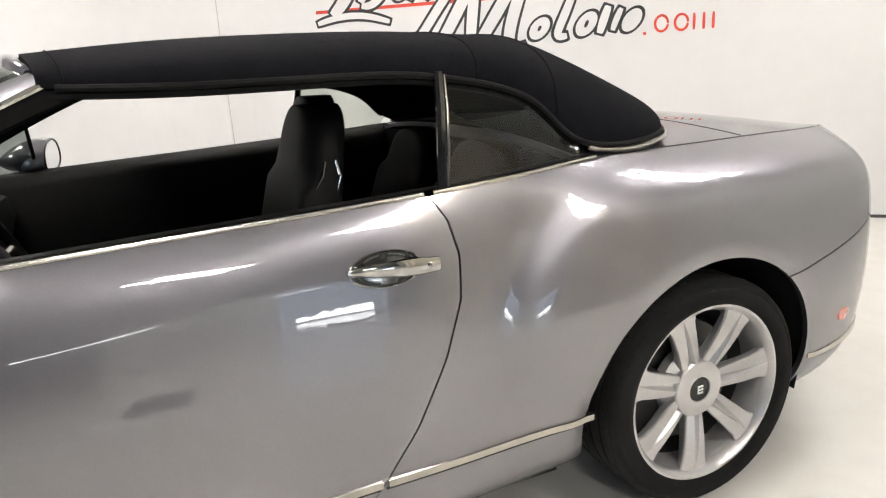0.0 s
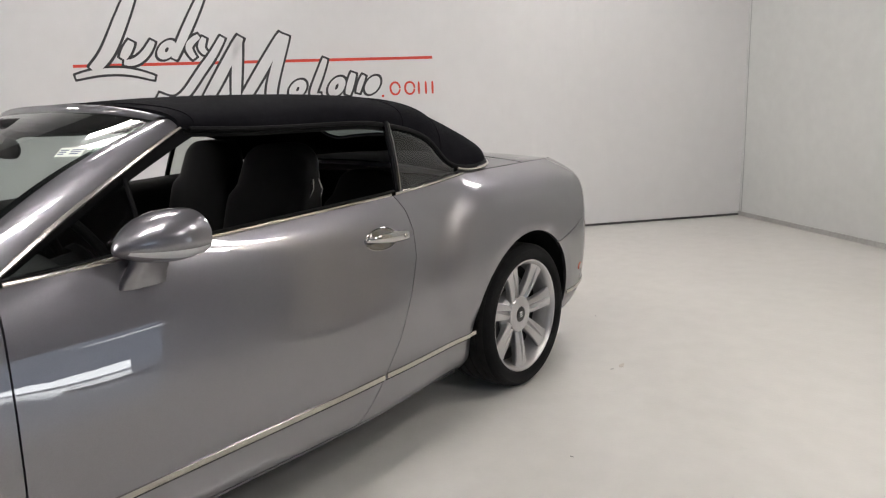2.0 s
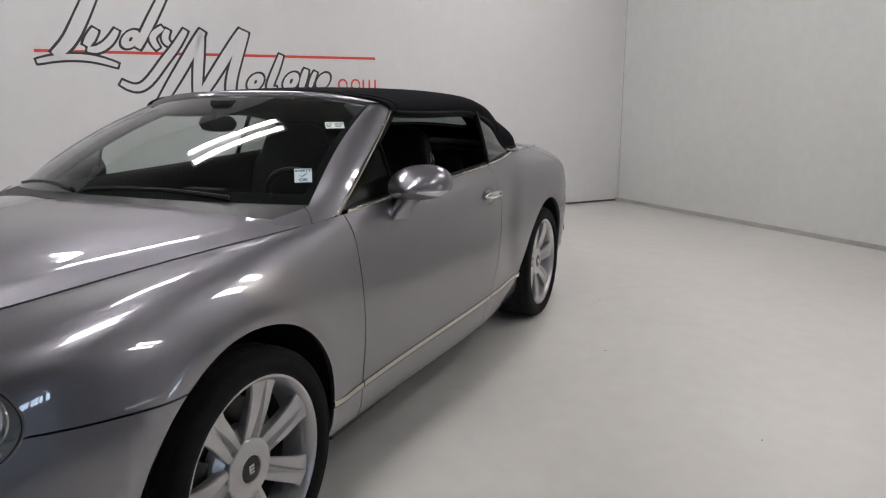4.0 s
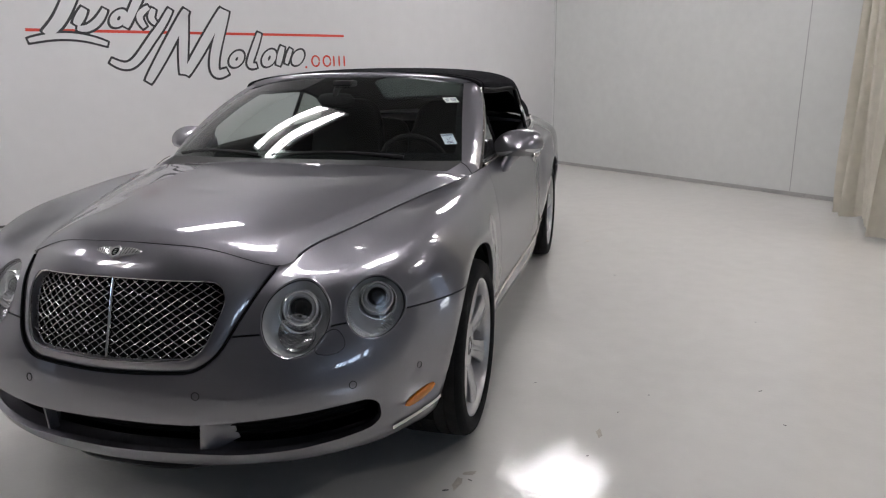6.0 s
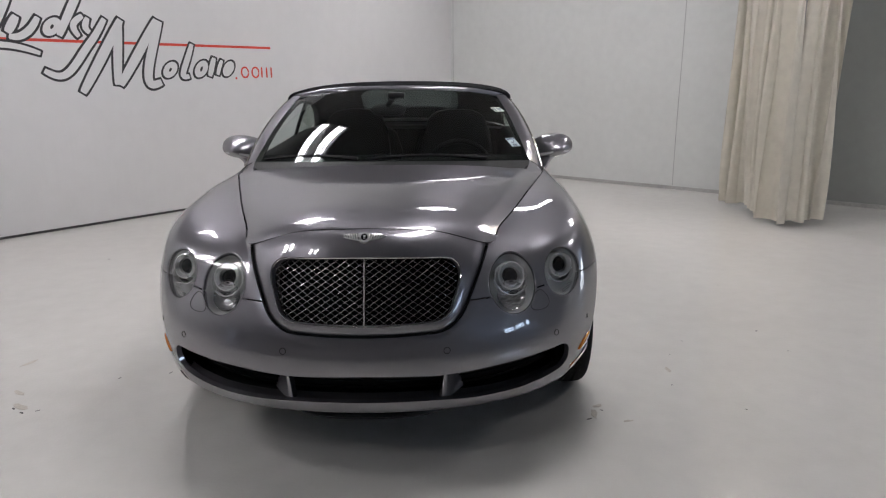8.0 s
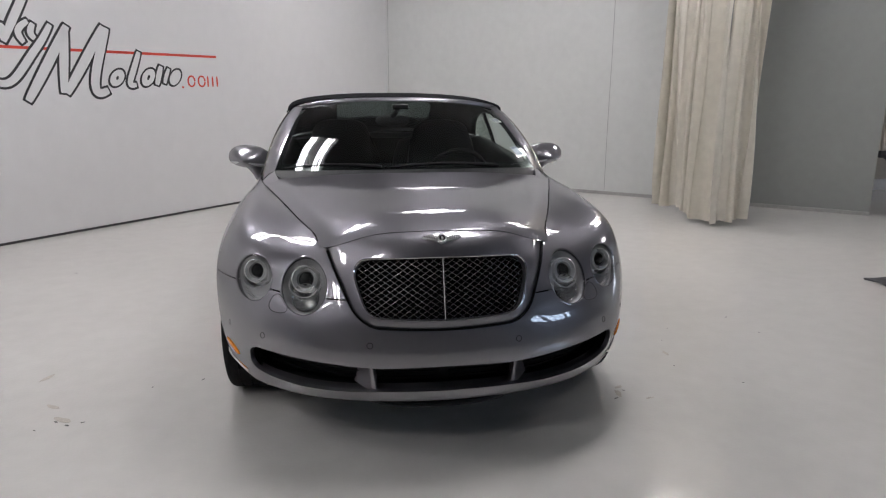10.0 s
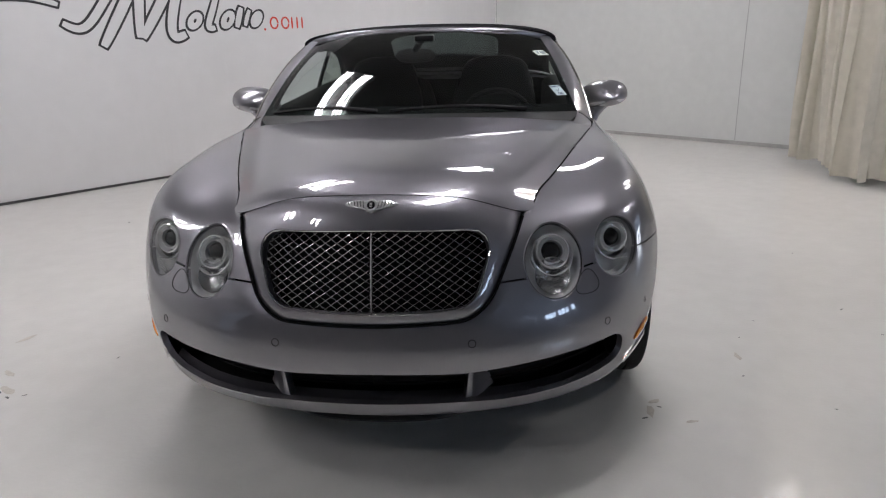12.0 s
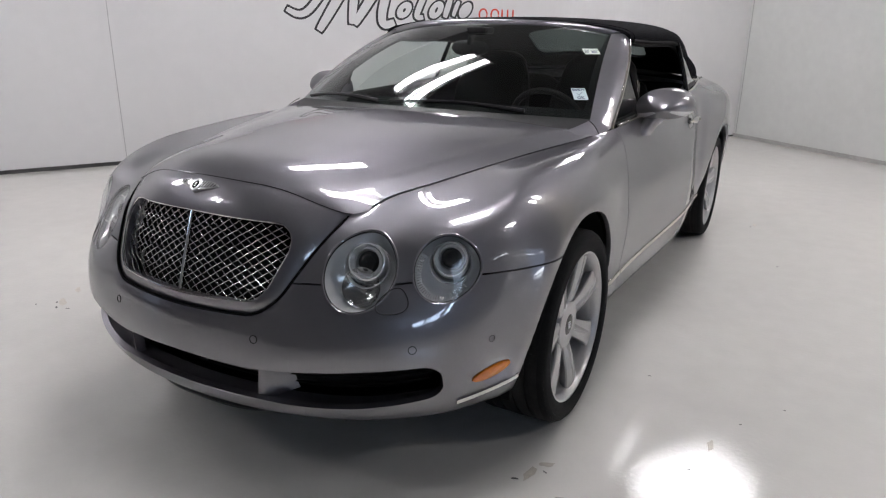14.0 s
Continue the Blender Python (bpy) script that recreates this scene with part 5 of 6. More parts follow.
def wheel(at, turn, spoke_start):
    """A seven-spoke alloy wheel on its tyre; the axle along local x."""
    w = new("wheel")
    w.parent = car
    w.matrix_basis = pose(*at, 0, 0, turn)
    tagged(w, "seven-spoke silver alloy wheel with a low-profile tyre")
    ax = pose(0, 0, 0, 0, 90, 0)
    R = 0.345
    bm = bmesh.new()
    prof = [(0.262, -0.135), (0.285, -0.142), (0.315, -0.142), (0.333, -0.132), (0.3425, -0.115)]
    for x in (-0.075, -0.028, 0.028, 0.075):
        prof += [(R, x - 0.016), (R - 0.0005, x - 0.0045), (R - 0.007, x - 0.004), (R - 0.007, x + 0.004), (R - 0.0005, x + 0.0045), (R, x + 0.016)]
    prof += [(0.3425, 0.115), (0.336, 0.128), (0.326, 0.137), (0.318, 0.1395), (0.317, 0.1385), (0.300, 0.142), (0.286, 0.141), (0.272, 0.134), (0.266, 0.126)]
    first, last = 4, len(prof) - 9
    spun(bm, prof[first:last + 1], 96, ax)
    tyre = part("tyre", bm, dusty_rubber, w, "black low-profile tyre", 30)
    for name, side_prof in (("sidewall", prof[last:]), ("sidewall", prof[:first + 1])):
        bm = bmesh.new()
        spun(bm, side_prof, 96, ax)
        part(name, bm, rubber, tyre)
    # sipes on the shoulder
    bm = bmesh.new()
    for k in range(72):
        a = 2 * math.pi * k / 72
        c_, s_ = math.cos(a), math.sin(a)
        d = Vector((0, c_, s_))
        tv = Vector((0, -s_, c_))
        for x0, x1, r0, r1 in ((0.092, 0.134, 0.3452, 0.330), (-0.134, -0.092, 0.330, 0.3452)):
            p, q = Vector((x0, 0, 0)) + d * r0, Vector((x1, 0, 0)) + d * r1 + tv * 0.008
            bm.faces.new([bm.verts.new(v) for v in (p - tv * 0.0015 + d * 0.0004, p + tv * 0.0015 + d * 0.0004, q + tv * 0.0015 + d * 0.0006, q - tv * 0.0015 + d * 0.0006)])
    tagged(part("tread_sipe", bm, gloss_black, tyre), kind="stuff")
    bm = bmesh.new()
    spun(bm, [(0.262, -0.12), (0.258, -0.1), (0.242, -0.09), (0.236, 0.03), (0.240, 0.085), (0.252, 0.112), (0.262, 0.118), (0.2695, 0.121), (0.2705, 0.126), (0.2685, 0.1295), (0.262, 0.129), (0.257, 0.124), (0.250, 0.112), (0.245, 0.098), (0.241, 0.07), (0.238, 0.035)], 96, ax)
    part("rim", bm, alloy, w)
    bm = bmesh.new()
    spun(bm, [(0.238, 0.035), (0.232, 0.0), (0.228, -0.09)], 72, ax)
    part("barrel", bm, barrel_metal, w, "dusty inner barrel, darkened for shade behind the spokes")
    for k in range(7):
        a = radians(spoke_start) + 2 * math.pi * k / 7
        rows = []
        for i in range(11):
            f = i / 10
            r = 0.070 + 0.187 * f
            half = 0.031 + 0.015 * f + 0.022 * max(f - 0.78, 0) ** 1.3 * 4
            face = 0.089 + 0.010 * math.sin(f * math.pi) + 0.024 * f**1.6
            deep = 0.030 + 0.012 * (1 - f)
            g = 0.014 * max(0.0, 1 - f * 1.15) ** 0.5
            gw = 0.011 * max(0.05, 1 - f * 1.1)
            sec = [(-half * 0.86, -deep), (-half, -0.010), (-half * 0.94, -0.004), (-half * 0.8, -0.0015), (-gw - 0.003, 0.002), (-gw * 0.3, -g), (gw * 0.5, -g * 0.8), (gw + 0.004, 0.001), (half * 0.94, -0.005), (half, -0.011), (half * 0.86, -deep)]
            row = []
            for u_, d_ in sec:
                y, z = r * math.cos(a) - u_ * math.sin(a), r * math.sin(a) + u_ * math.cos(a)
                row.append(Vector((face + d_, y, z)))
            rows.append(row)
        bm = bmesh.new()
        loft(bm, rows)
        part("spoke", bm, alloy, w, "", 24)
    bm = bmesh.new()
    spun(bm, [(0.118, 0.03), (0.110, 0.054), (0.098, 0.066), (0.089, 0.076), (0.087, 0.090), (0.083, 0.0945), (0.070, 0.097), (0.048, 0.0985), (0.039, 0.0985), (0.0375, 0.095)], 70, ax)
    part("hub_cover", bm, alloy, w, "", 25)
    bm = bmesh.new()
    spun(bm, [(0.0375, 0.095), (0.035, 0.098), (0.0004, 0.099)], 36, ax)
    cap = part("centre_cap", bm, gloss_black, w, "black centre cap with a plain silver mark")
    bm = bmesh.new()
    for z in (-0.010, 0.0, 0.010):
        box(bm, (0.098, -0.007, z - 0.003), (0.1, 0.010, z + 0.003))
    box(bm, (0.098, -0.010, -0.013), (0.0998, -0.006, 0.013))
    part("cap_mark", bm, fixture_white, cap)
    bm = bmesh.new()
    spun(bm, [(0.10, 0.02), (0.186, 0.02), (0.188, 0.015), (0.188, -0.012), (0.186, -0.016), (0.10, -0.016)], 64, ax)
    part("brake_disc", bm, disc_metal, w)
    bm = bmesh.new()
    rows = []
    for k in range(9):
        a = radians(150 + 60 * k / 8)
        rows.append([Vector((x, r * math.cos(a), r * math.sin(a))) for x, r in ((-0.05, 0.12), (0.05, 0.12), (0.055, 0.15), (0.05, 0.215), (-0.05, 0.215))])
    loft(bm, rows)
    part("brake_caliper", bm, plastic, w)
    bm = bmesh.new()
    spun(bm, [(0.228, -0.09), (0.0005, -0.09)], 40, ax)
    part("wheel_back", bm, plastic, w)
    return w


wheel((0.79, 0, 0.345), 0, 75)
wheel((0.79, AXLE, 0.345), 0, -95)
wheel((-0.79, 0, 0.345), 180, 20)
wheel((-0.79, AXLE, 0.345), 180, 40)

# wheel houses and underbody
for y in (0, AXLE):
    for side in (1, -1):
        rows = []
        for k in range(33):
            a = math.pi * (-0.08 + 1.16 * k / 32)
            ring_ = []
            for x in (0.52, (0.875 if y and math.cos(a) > 0 else 0.85) + 0.035 * min(max(math.sin(a) * 2.2, 0.0), 1.0)):
                ring_.append(Vector((side * x, y + (ARCH + 0.012) * math.cos(a), WHEEL_Z + (ARCH + 0.012) * math.sin(a))))
            rows.append(ring_)
        bm = bmesh.new()
        loft(bm, rows, closed=False, caps=False)
        vs = [bm.verts.new((side * 0.52, y + (ARCH + 0.012) * math.cos(a), WHEEL_Z + (ARCH + 0.012) * math.sin(a))) for a in [math.pi * (-0.08 + 1.16 * k / 32) for k in range(33)]]
        bm.faces.new(vs)
        part("wheel_house", bm, lining, car, "black felt wheel house")
bm = bmesh.new()
box(bm, (-0.5, -0.78, 0.25), (0.5, 3.6, 0.28))
box(bm, (-0.84, 0.46, 0.2), (0.84, 2.28, 0.24))
part("underbody", bm, plastic, car)

# ---- cabin ----
bm = bmesh.new()
box(bm, (-0.80, 0.46, 0.26), (0.80, 2.42, 0.30))
box(bm, (-0.78, 2.40, 0.26), (0.78, 2.44, 1.04))
box(bm, (-0.78, 0.40, 0.26), (0.78, 0.46, 0.93))
part("cabin_tub", bm, lining, car, "black carpet")
bm = bmesh.new()
rows = []
for x in np.linspace(-0.73, 0.73, 25):
    hump = 0.035 * math.exp(-(((x - 0.37) / 0.17) ** 2))
    front = 0.36 + 0.19 * (abs(x) / 0.738) ** 2.4
    rows.append([Vector((x, front, 0.975)), Vector((x, 0.62, 0.972 + hump * 0.5)), Vector((x, 0.80, 0.955 + hump)), Vector((x, 0.88, 0.915 + hump)), Vector((x, 0.90, 0.85)), Vector((x, 0.86, 0.72)), Vector((x, 0.74, 0.6)), Vector((x, 0.6, 0.5))])
loft(bm, rows, closed=False, caps=False)
dash = part("dashboard", bm, dash_leather, car, "black leather dashboard")
bm = bmesh.new()
box(bm, (-0.11, 0.74, 0.35), (0.11, 2.3, 0.62), 0.03)
part("centre_console", bm, leather, car)
bm = bmesh.new()
box(bm, (-0.10, 0.80, 0.952), (0.10, 0.86, 0.99), 0.012)
part("dash_clock_hood", bm, leather, dash)


def seat(x, y, rear=False):
    """A leather seat: cushion, curved backrest with wings, headrest."""
    s = new("rear_seat" if rear else "front_seat")
    s.parent = car
    s.location = (x, y, 0)
    tagged(s, "black leather rear seat" if rear else "black leather front seat with a chrome side lever")
    bm = bmesh.new()
    rows = []
    for f in np.linspace(0, 1, 9):
        yy = -0.27 + 0.54 * f
        rows.append([Vector((0.26 * math.copysign(abs(math.cos(q)) ** 0.6, math.cos(q)), yy, 0.52 + (0.09 + 0.025 * (abs(math.cos(q)) > 0.7) - 0.03 * f) * math.copysign(abs(math.sin(q)) ** 0.6, math.sin(q)))) for q in [2 * math.pi * k / 24 for k in range(24)]])
    loft(bm, rows)
    part("seat_cushion", bm, leather, s)
    bm = bmesh.new()
    rows = []
    top = 1.06 if rear else 1.215
    for f in [*np.linspace(0, 0.88, 16), *(0.9 + 0.1 * np.sin(np.linspace(0, math.pi / 2, 11)))]:
        z = 0.52 + (top - 0.52) * f
        yy = 0.24 + 0.16 * f
        wide = 0.265 - 0.02 * f if f < 0.62 else 0.2526 - 0.24 * (f - 0.62) ** 1.25
        if f > 0.9:
            wide *= math.sqrt(max(1 - ((f - 0.9) / 0.103) ** 2, 0.02)) ** 0.6
        deep = 0.085 - 0.03 * f
        ring_ = []
        for k in range(40):
            q = 2 * math.pi * k / 40
            xx = wide * math.copysign(abs(math.cos(q)) ** 0.55, math.cos(q))
            fy = deep * math.copysign(abs(math.sin(q)) ** 0.7, math.sin(q))
            if math.sin(q) < 0 and f < 0.75:
                fy -= 0.035 * (abs(xx) / max(wide, 0.01)) ** 4
            ring_.append(Vector((xx, yy + fy, z)))
        rows.append(ring_)
    loft(bm, rows)
    part("backrest", bm, leather, s, "", 75)
    if not rear:
        for sx in (1, -1):
            bm = bmesh.new()
            tube(bm, [(sx * 0.225, 0.30, 0.99), (sx * 0.232, 0.325, 1.02), (sx * 0.233, 0.345, 1.05), (sx * 0.222, 0.355, 1.085)], 0.006, 8, flat=0.5)
            tube(bm, [(sx * 0.225, 0.36, 0.97), (sx * 0.232, 0.38, 1.01), (sx * 0.233, 0.39, 1.05), (sx * 0.222, 0.385, 1.085)], 0.004, 8, flat=0.5)
            part("seat_lever", bm, chrome, s, "chrome side bracket")
    return s


seat(0.37, 1.42)
seat(-0.37, 1.6)
seat(0.30, 2.0, True)
seat(-0.30, 2.0, True)

# steering wheel
sw = new("steering_wheel")
sw.parent = car
sw.matrix_basis = aimed(Vector((0.37, 1.02, 0.90)), Vector((0, 0.9, 0.42)))
tagged(sw, "black leather steering wheel")
bm = bmesh.new()
tube(bm, [(0.185 * math.cos(2 * math.pi * k / 48), 0.185 * math.sin(2 * math.pi * k / 48), 0) for k in range(48)], 0.015, 10, closed=True)
part("wheel_rim", bm, leather, sw)
bm = bmesh.new()
spun(bm, [(0.072, -0.03), (0.07, 0.0), (0.05, 0.012), (0.0005, 0.016)], 32)
part("wheel_hub", bm, leather, sw)
for a in (0, 180, 270):
    bm = bmesh.new()
    c_, s_ = math.cos(radians(a)), math.sin(radians(a))
    tube(bm, [(0.06 * c_, 0.06 * s_, -0.005), (0.18 * c_, 0.18 * s_, 0)], 0.014, 8, flat=0.5)
    part("wheel_spoke", bm, satin, sw)
bm = bmesh.new()
tube(bm, [(0.37, 0.80, 0.86), (0.37, 1.0, 0.895)], 0.045, 16)
part("steering_column", bm, plastic, car)
# rear-view mirror
bm = bmesh.new()
rows = []
for x in np.linspace(-1, 1, 13):
    g = max(1 - abs(x) ** 4, 0.02) ** 0.5
    rows.append([Vector((-0.05 + 0.105 * x, 0.99 + 0.018 * math.cos(q) * g, 1.25 + 0.036 * math.sin(q) * g)) for q in [2 * math.pi * k / 16 for k in range(16)]])
loft(bm, rows)
rv = part("rear_view_mirror", bm, plastic, car)
bm = bmesh.new()
tube(bm, [(-0.05, 0.985, 1.275), (-0.03, 0.96, 1.305), (0, 0.985, 1.34)], 0.016, 10)
box(bm, (-0.05, 0.95, 1.318), (0.05, 1.06, 1.35), 0.012)
part("mirror_arm", bm, plastic, rv)

# wipers
for x0, y0, x1, y1 in ((0.50, 0.435, -0.10, 0.375), (-0.16, 0.345, -0.68, 0.455)):
    bm = bmesh.new()
    pts = []
    for k in range(12):
        f = k / 11
        x = x0 + (x1 - x0) * f
        base = 0.32 + 0.21 * (abs(x) / 0.738) ** 2.4
        pts.append((x, base + 0.015 + 0.03 * math.sin(math.pi * f), 1.026 - 0.024 * (abs(x) / 0.738) ** 2.4 + 0.012 + 0.012 * math.sin(math.pi * f)))
    tube(bm, pts, [0.0065 - 0.003 * k / 11 for k in range(12)], 6, flat=1.2)
    part("wiper", bm, plastic, car, "black wiper resting at the base of the windscreen")

# stickers on the windscreen
pale = material("sticker_pale", (0.55, 0.66, 0.70), 0.4, noise_scale=60, vary=0.06)
pale_green = material("sticker_green", (0.62, 0.68, 0.62), 0.4, noise_scale=60, vary=0.08)
ink = material("navy_ink", (0.02, 0.05, 0.13), 0.5)
ps = pane_sheet.v.reshape(24, 40, 3)
pn = pane_sheet.n.reshape(24, 40, 3)


def on_pane(x, z):
    d = (ps[..., 0] - x) ** 2 + (ps[..., 2] - z) ** 2
    i, j = np.unravel_index(d.argmin(), d.shape)
    p, n = Vector(ps[i, j]), Vector(pn[i, j])
    off = Vector((x - p.x, 0, z - p.z))
    off.y = -(n.x * off.x + n.z * off.z) / n.y
    return p + off, n


def text_part(name, body_text, size, m, mat, parent):
    cu = bpy.data.curves.new(name, "FONT")
    cu.body, cu.size, cu.align_x, cu.align_y, cu.extrude = body_text, size, "CENTER", "CENTER", 0.0002
    cu.offset = 0.0006
    tmp = bpy.data.objects.new(name, cu)
    me = bpy.data.meshes.new_from_object(tmp)
    bpy.data.objects.remove(tmp)
    me.materials.clear()
    me.materials.append(mat)
    me.transform(m)
    ob = new(name, me)
    ob.parent = parent
    return ob


def sticker(x, z, w, h, mat, label):
    p, n = on_pane(x, z)
    m = aimed(p + n * 0.0012, n)
    bm = bmesh.new()
    box(bm, (-w / 2, -h / 2, 0), (w / 2, h / 2, 0.0006), m=m)
    return part("windscreen_sticker", bm, mat, windscreen, label), m


st, m = sticker(0.655, 1.088, 0.060, 0.074, pale, "pale blue inspection sticker that reads SAFETY OK")
text_part("sticker_text", "SAFETY", 0.0165, m @ Matrix.Translation((0, 0.025, 0.0012)), ink, st)
text_part("sticker_text", "OK", 0.0205, m @ Matrix.Translation((0, -0.025, 0.0012)), ink, st)
bm = bmesh.new()
tube(bm, [m @ Vector(q) for q in ((-0.012, 0.001, 0.001), (-0.004, -0.009, 0.001), (0.013, 0.012, 0.001))], 0.0015, 4)
part("sticker_tick", bm, ink, st)
st, m = sticker(0.592, 1.25, 0.072, 0.052, pale_green, "small pale sticker with unreadable print")
bm = bmesh.new()
for k in range(3):
    for x0, x1 in ((-0.032, -0.008), (0.0, 0.032)):
        box(bm, (x0, 0.011 - 0.011 * k - 0.0022, 0.0006), (x1 - 0.004 * k, 0.011 - 0.011 * k + 0.0022, 0.0012), m=m)
part("print_bar", bm, ink, st)

# ---- sign on the wall: plain shapes in its colours ----
sign_black = material("sign_black", (0.025, 0.025, 0.027), 0.5, noise_scale=8, vary=0.2)
sign_white = material("sign_white", (0.655, 0.65, 0.65), 0.5, noise_scale=5, vary=0.03)
sign_red = material("sign_red", (0.62, 0.06, 0.035), 0.5, noise_scale=8, vary=0.08)
sign_right = -ALONG_SIGN
sign_face = Vector((sign_right.y, -sign_right.x, 0))
sign_m = Matrix.Translation(CORNER - sign_right * 3.455) @ Matrix((sign_right, Vector((0, 0, 1)), sign_face)).transposed().to_4x4()
sign = thing("wall_sign_lettering", "black outlined script strokes over a red line on the wall", "sign", sign_m)


def ribbon(points, width, depth, tip=0.6, trim=0.0):
    """A flat painted stroke of even width along a smooth line."""
    p = np.array(points, float)
    t_ = np.arange(len(p))
    q = spline(t_, p, np.linspace(0, len(p) - 1, 10 * len(p))) if len(p) > 2 else np.linspace(p[0], p[1], 8)
    if trim:
        far = np.r_[0, np.cumsum(np.linalg.norm(np.diff(q, axis=0), axis=1))]
        at = np.linspace(trim, far[-1] - trim, len(q))
        q = np.stack([np.interp(at, far, q[:, 0]), np.interp(at, far, q[:, 1])], 1)
    d = np.gradient(q, axis=0)
    d /= np.maximum(np.linalg.norm(d, axis=1, keepdims=True), 1e-6)
    n_ = np.stack([-d[:, 1], d[:, 0]], 1)
    w = width * (tip + (1 - tip) * np.sin(np.linspace(0, np.pi, len(q))) ** 0.5)[:, None] / 2
    bm = bmesh.new()
    a, b = q + n_ * w, q - n_ * w
    rows = [[Vector((x0, y0, 0)), Vector((x0, y0, depth)), Vector((x1, y1, depth)), Vector((x1, y1, 0))] for (x0, y0), (x1, y1) in zip(a, b)]
    loft(bm, rows)
    return bm


def stroke(points, width=0.085, line=0.022):
    part("stroke_outline", ribbon([(x, y) for x, y in points], width * 1.2 + 0.006, 0.004, 0.7), sign_black, sign)
    part("stroke_fill", ribbon(points, width * 1.2 - line * 1.7, 0.006, 0.62, line * 0.85), sign_white, sign)


def loop(cx, cz, a, b, lean, name="loop", width=0.105, line=0.021):
    """A slanting oval band with a dark outline at its outer and inner edge."""
    def ring_at(f, steps=44):
        pts = []
        for k in range(steps):
            q = 2 * math.pi * k / steps
            z = (b - f) * math.sin(q)
            pts.append((cx + (a - f) * math.cos(q) + lean * z, cz + z))
        return pts

    for f, mat, depth in ((0.0, sign_black, 0.004), (line, sign_white, 0.006), (width - line, sign_black, 0.0075), (width, sign_white, 0.009)):
        if a - f < 0.012:
            continue
        bm = bmesh.new()
        loft(bm, [[Vector((x, z, h)) for x, z in ring_at(f)] for h in (0.0, depth)])
        part(name + ("_outline" if mat is sign_black else "_fill"), bm, mat, sign)


bm = bmesh.new()
box(bm, (-3.265, 1.787, 0.0), (0.0, 1.814, 0.0025))
part("red_line", bm, sign_red, sign)
# long slanting bar and the swash at its foot
stroke([(-2.70, 2.42), (-2.85, 2.12), (-2.98, 1.89), (-3.12, 1.75)], 0.125)
stroke([(-3.27, 1.70), (-3.05, 1.745), (-2.80, 1.74), (-2.57, 1.675)], 0.075)
# leaning loops and bars in a row
stroke([(-2.74, 2.02), (-2.80, 1.92), (-2.85, 1.84)], 0.095)
stroke([(-2.85, 1.83), (-2.75, 1.825), (-2.64, 1.90), (-2.56, 2.02)], 0.085)
loop(-2.455, 1.925, 0.098, 0.105, 0.45)
stroke([(-2.10, 2.40), (-2.22, 2.18), (-2.33, 1.98), (-2.41, 1.83)], 0.095)
stroke([(-2.15, 2.05), (-2.26, 1.95), (-2.21, 1.83)], 0.08)
stroke([(-2.11, 2.04), (-2.15, 1.94), (-2.10, 1.875)], 0.08)
# long curl
stroke([(-1.95, 2.04), (-2.06, 1.87), (-2.18, 1.72), (-2.33, 1.535), (-2.46, 1.475), (-2.59, 1.535)], 0.09)
# tall slanting bars
stroke([(-1.79, 2.04), (-2.0, 1.70), (-2.26, 1.30)], 0.11)
stroke([(-1.815, 2.03), (-1.86, 1.72), (-1.90, 1.37)], 0.105)
stroke([(-1.41, 2.06), (-1.65, 1.70), (-1.88, 1.37)], 0.11)
stroke([(-1.38, 2.05), (-1.49, 1.76), (-1.56, 1.52), (-1.54, 1.39), (-1.41, 1.42)], 0.11)
# smaller loops and bars
loop(-1.315, 1.54, 0.098, 0.105, 0.4)
stroke([(-1.03, 1.83), (-1.12, 1.62), (-1.17, 1.48), (-1.08, 1.475)], 0.085)
loop(-0.945, 1.55, 0.098, 0.112, 0.4)
stroke([(-0.77, 1.69), (-0.81, 1.58), (-0.85, 1.455)], 0.085)
stroke([(-0.67, 1.665), (-0.72, 1.56), (-0.75, 1.47)], 0.07)
loop(-0.60, 1.555, 0.09, 0.105, 0.4)
# small red marks: a dot, two rings and a row of bars
part("red_mark", ribbon([(-0.515, 1.448), (-0.503, 1.448), (-0.492, 1.448)], 0.024, 0.003), sign_red, sign)
for cx, start, stop in ((-0.38, 0, 352), (-0.235, 0, 352)):
    pts = [(cx + 0.047 * math.cos(radians(q)), 1.515 + 0.058 * math.sin(radians(q))) for q in np.linspace(start, stop, 14)]
    part("red_mark", ribbon(pts, 0.019, 0.003, 0.9), sign_red, sign)
for x in (-0.145, -0.075, -0.008):
    part("red_mark", ribbon([(x, 1.455), (x, 1.51), (x, 1.575)], 0.021, 0.003), sign_red, sign)

# ---- side wall joints ----


def joint(at, along, z0, z1, name="wall_joint"):
    out_ = Vector((-along.y, along.x, 0))
    bm = bmesh.new()
    rows = []
    for k in range(21):
        z = z0 + (z1 - z0) * k / 20
        p = at + along * (0.004 * math.sin(z * 2.1 + at.x)) - out_ * 0.0
        rows.append([p - along * 0.004 + Vector((0, 0, z)), p - along * 0.004 - out_ * 0.003 + Vector((0, 0, z)), p + along * 0.004 - out_ * 0.003 + Vector((0, 0, z)), p + along * 0.004 + Vector((0, 0, z))])
    loft(bm, rows)
    tagged(part(name, bm, joint_grey), "grey panel joint", "trim", "", "structure")


joint_grey = material("joint_grey", (0.4, 0.4, 0.4), 0.7, noise_scale=9, vary=0.3)
joint(CORNER + ALONG_SIDE * 3.706, ALONG_SIDE, 0.05, HIGH)
joint(CORNER + ALONG_SIDE * 0.04, ALONG_SIDE, 0.05, HIGH)
joint(left_start + ALONG_SIGN * -0.02, -ALONG_SIGN, 0.05, HIGH)

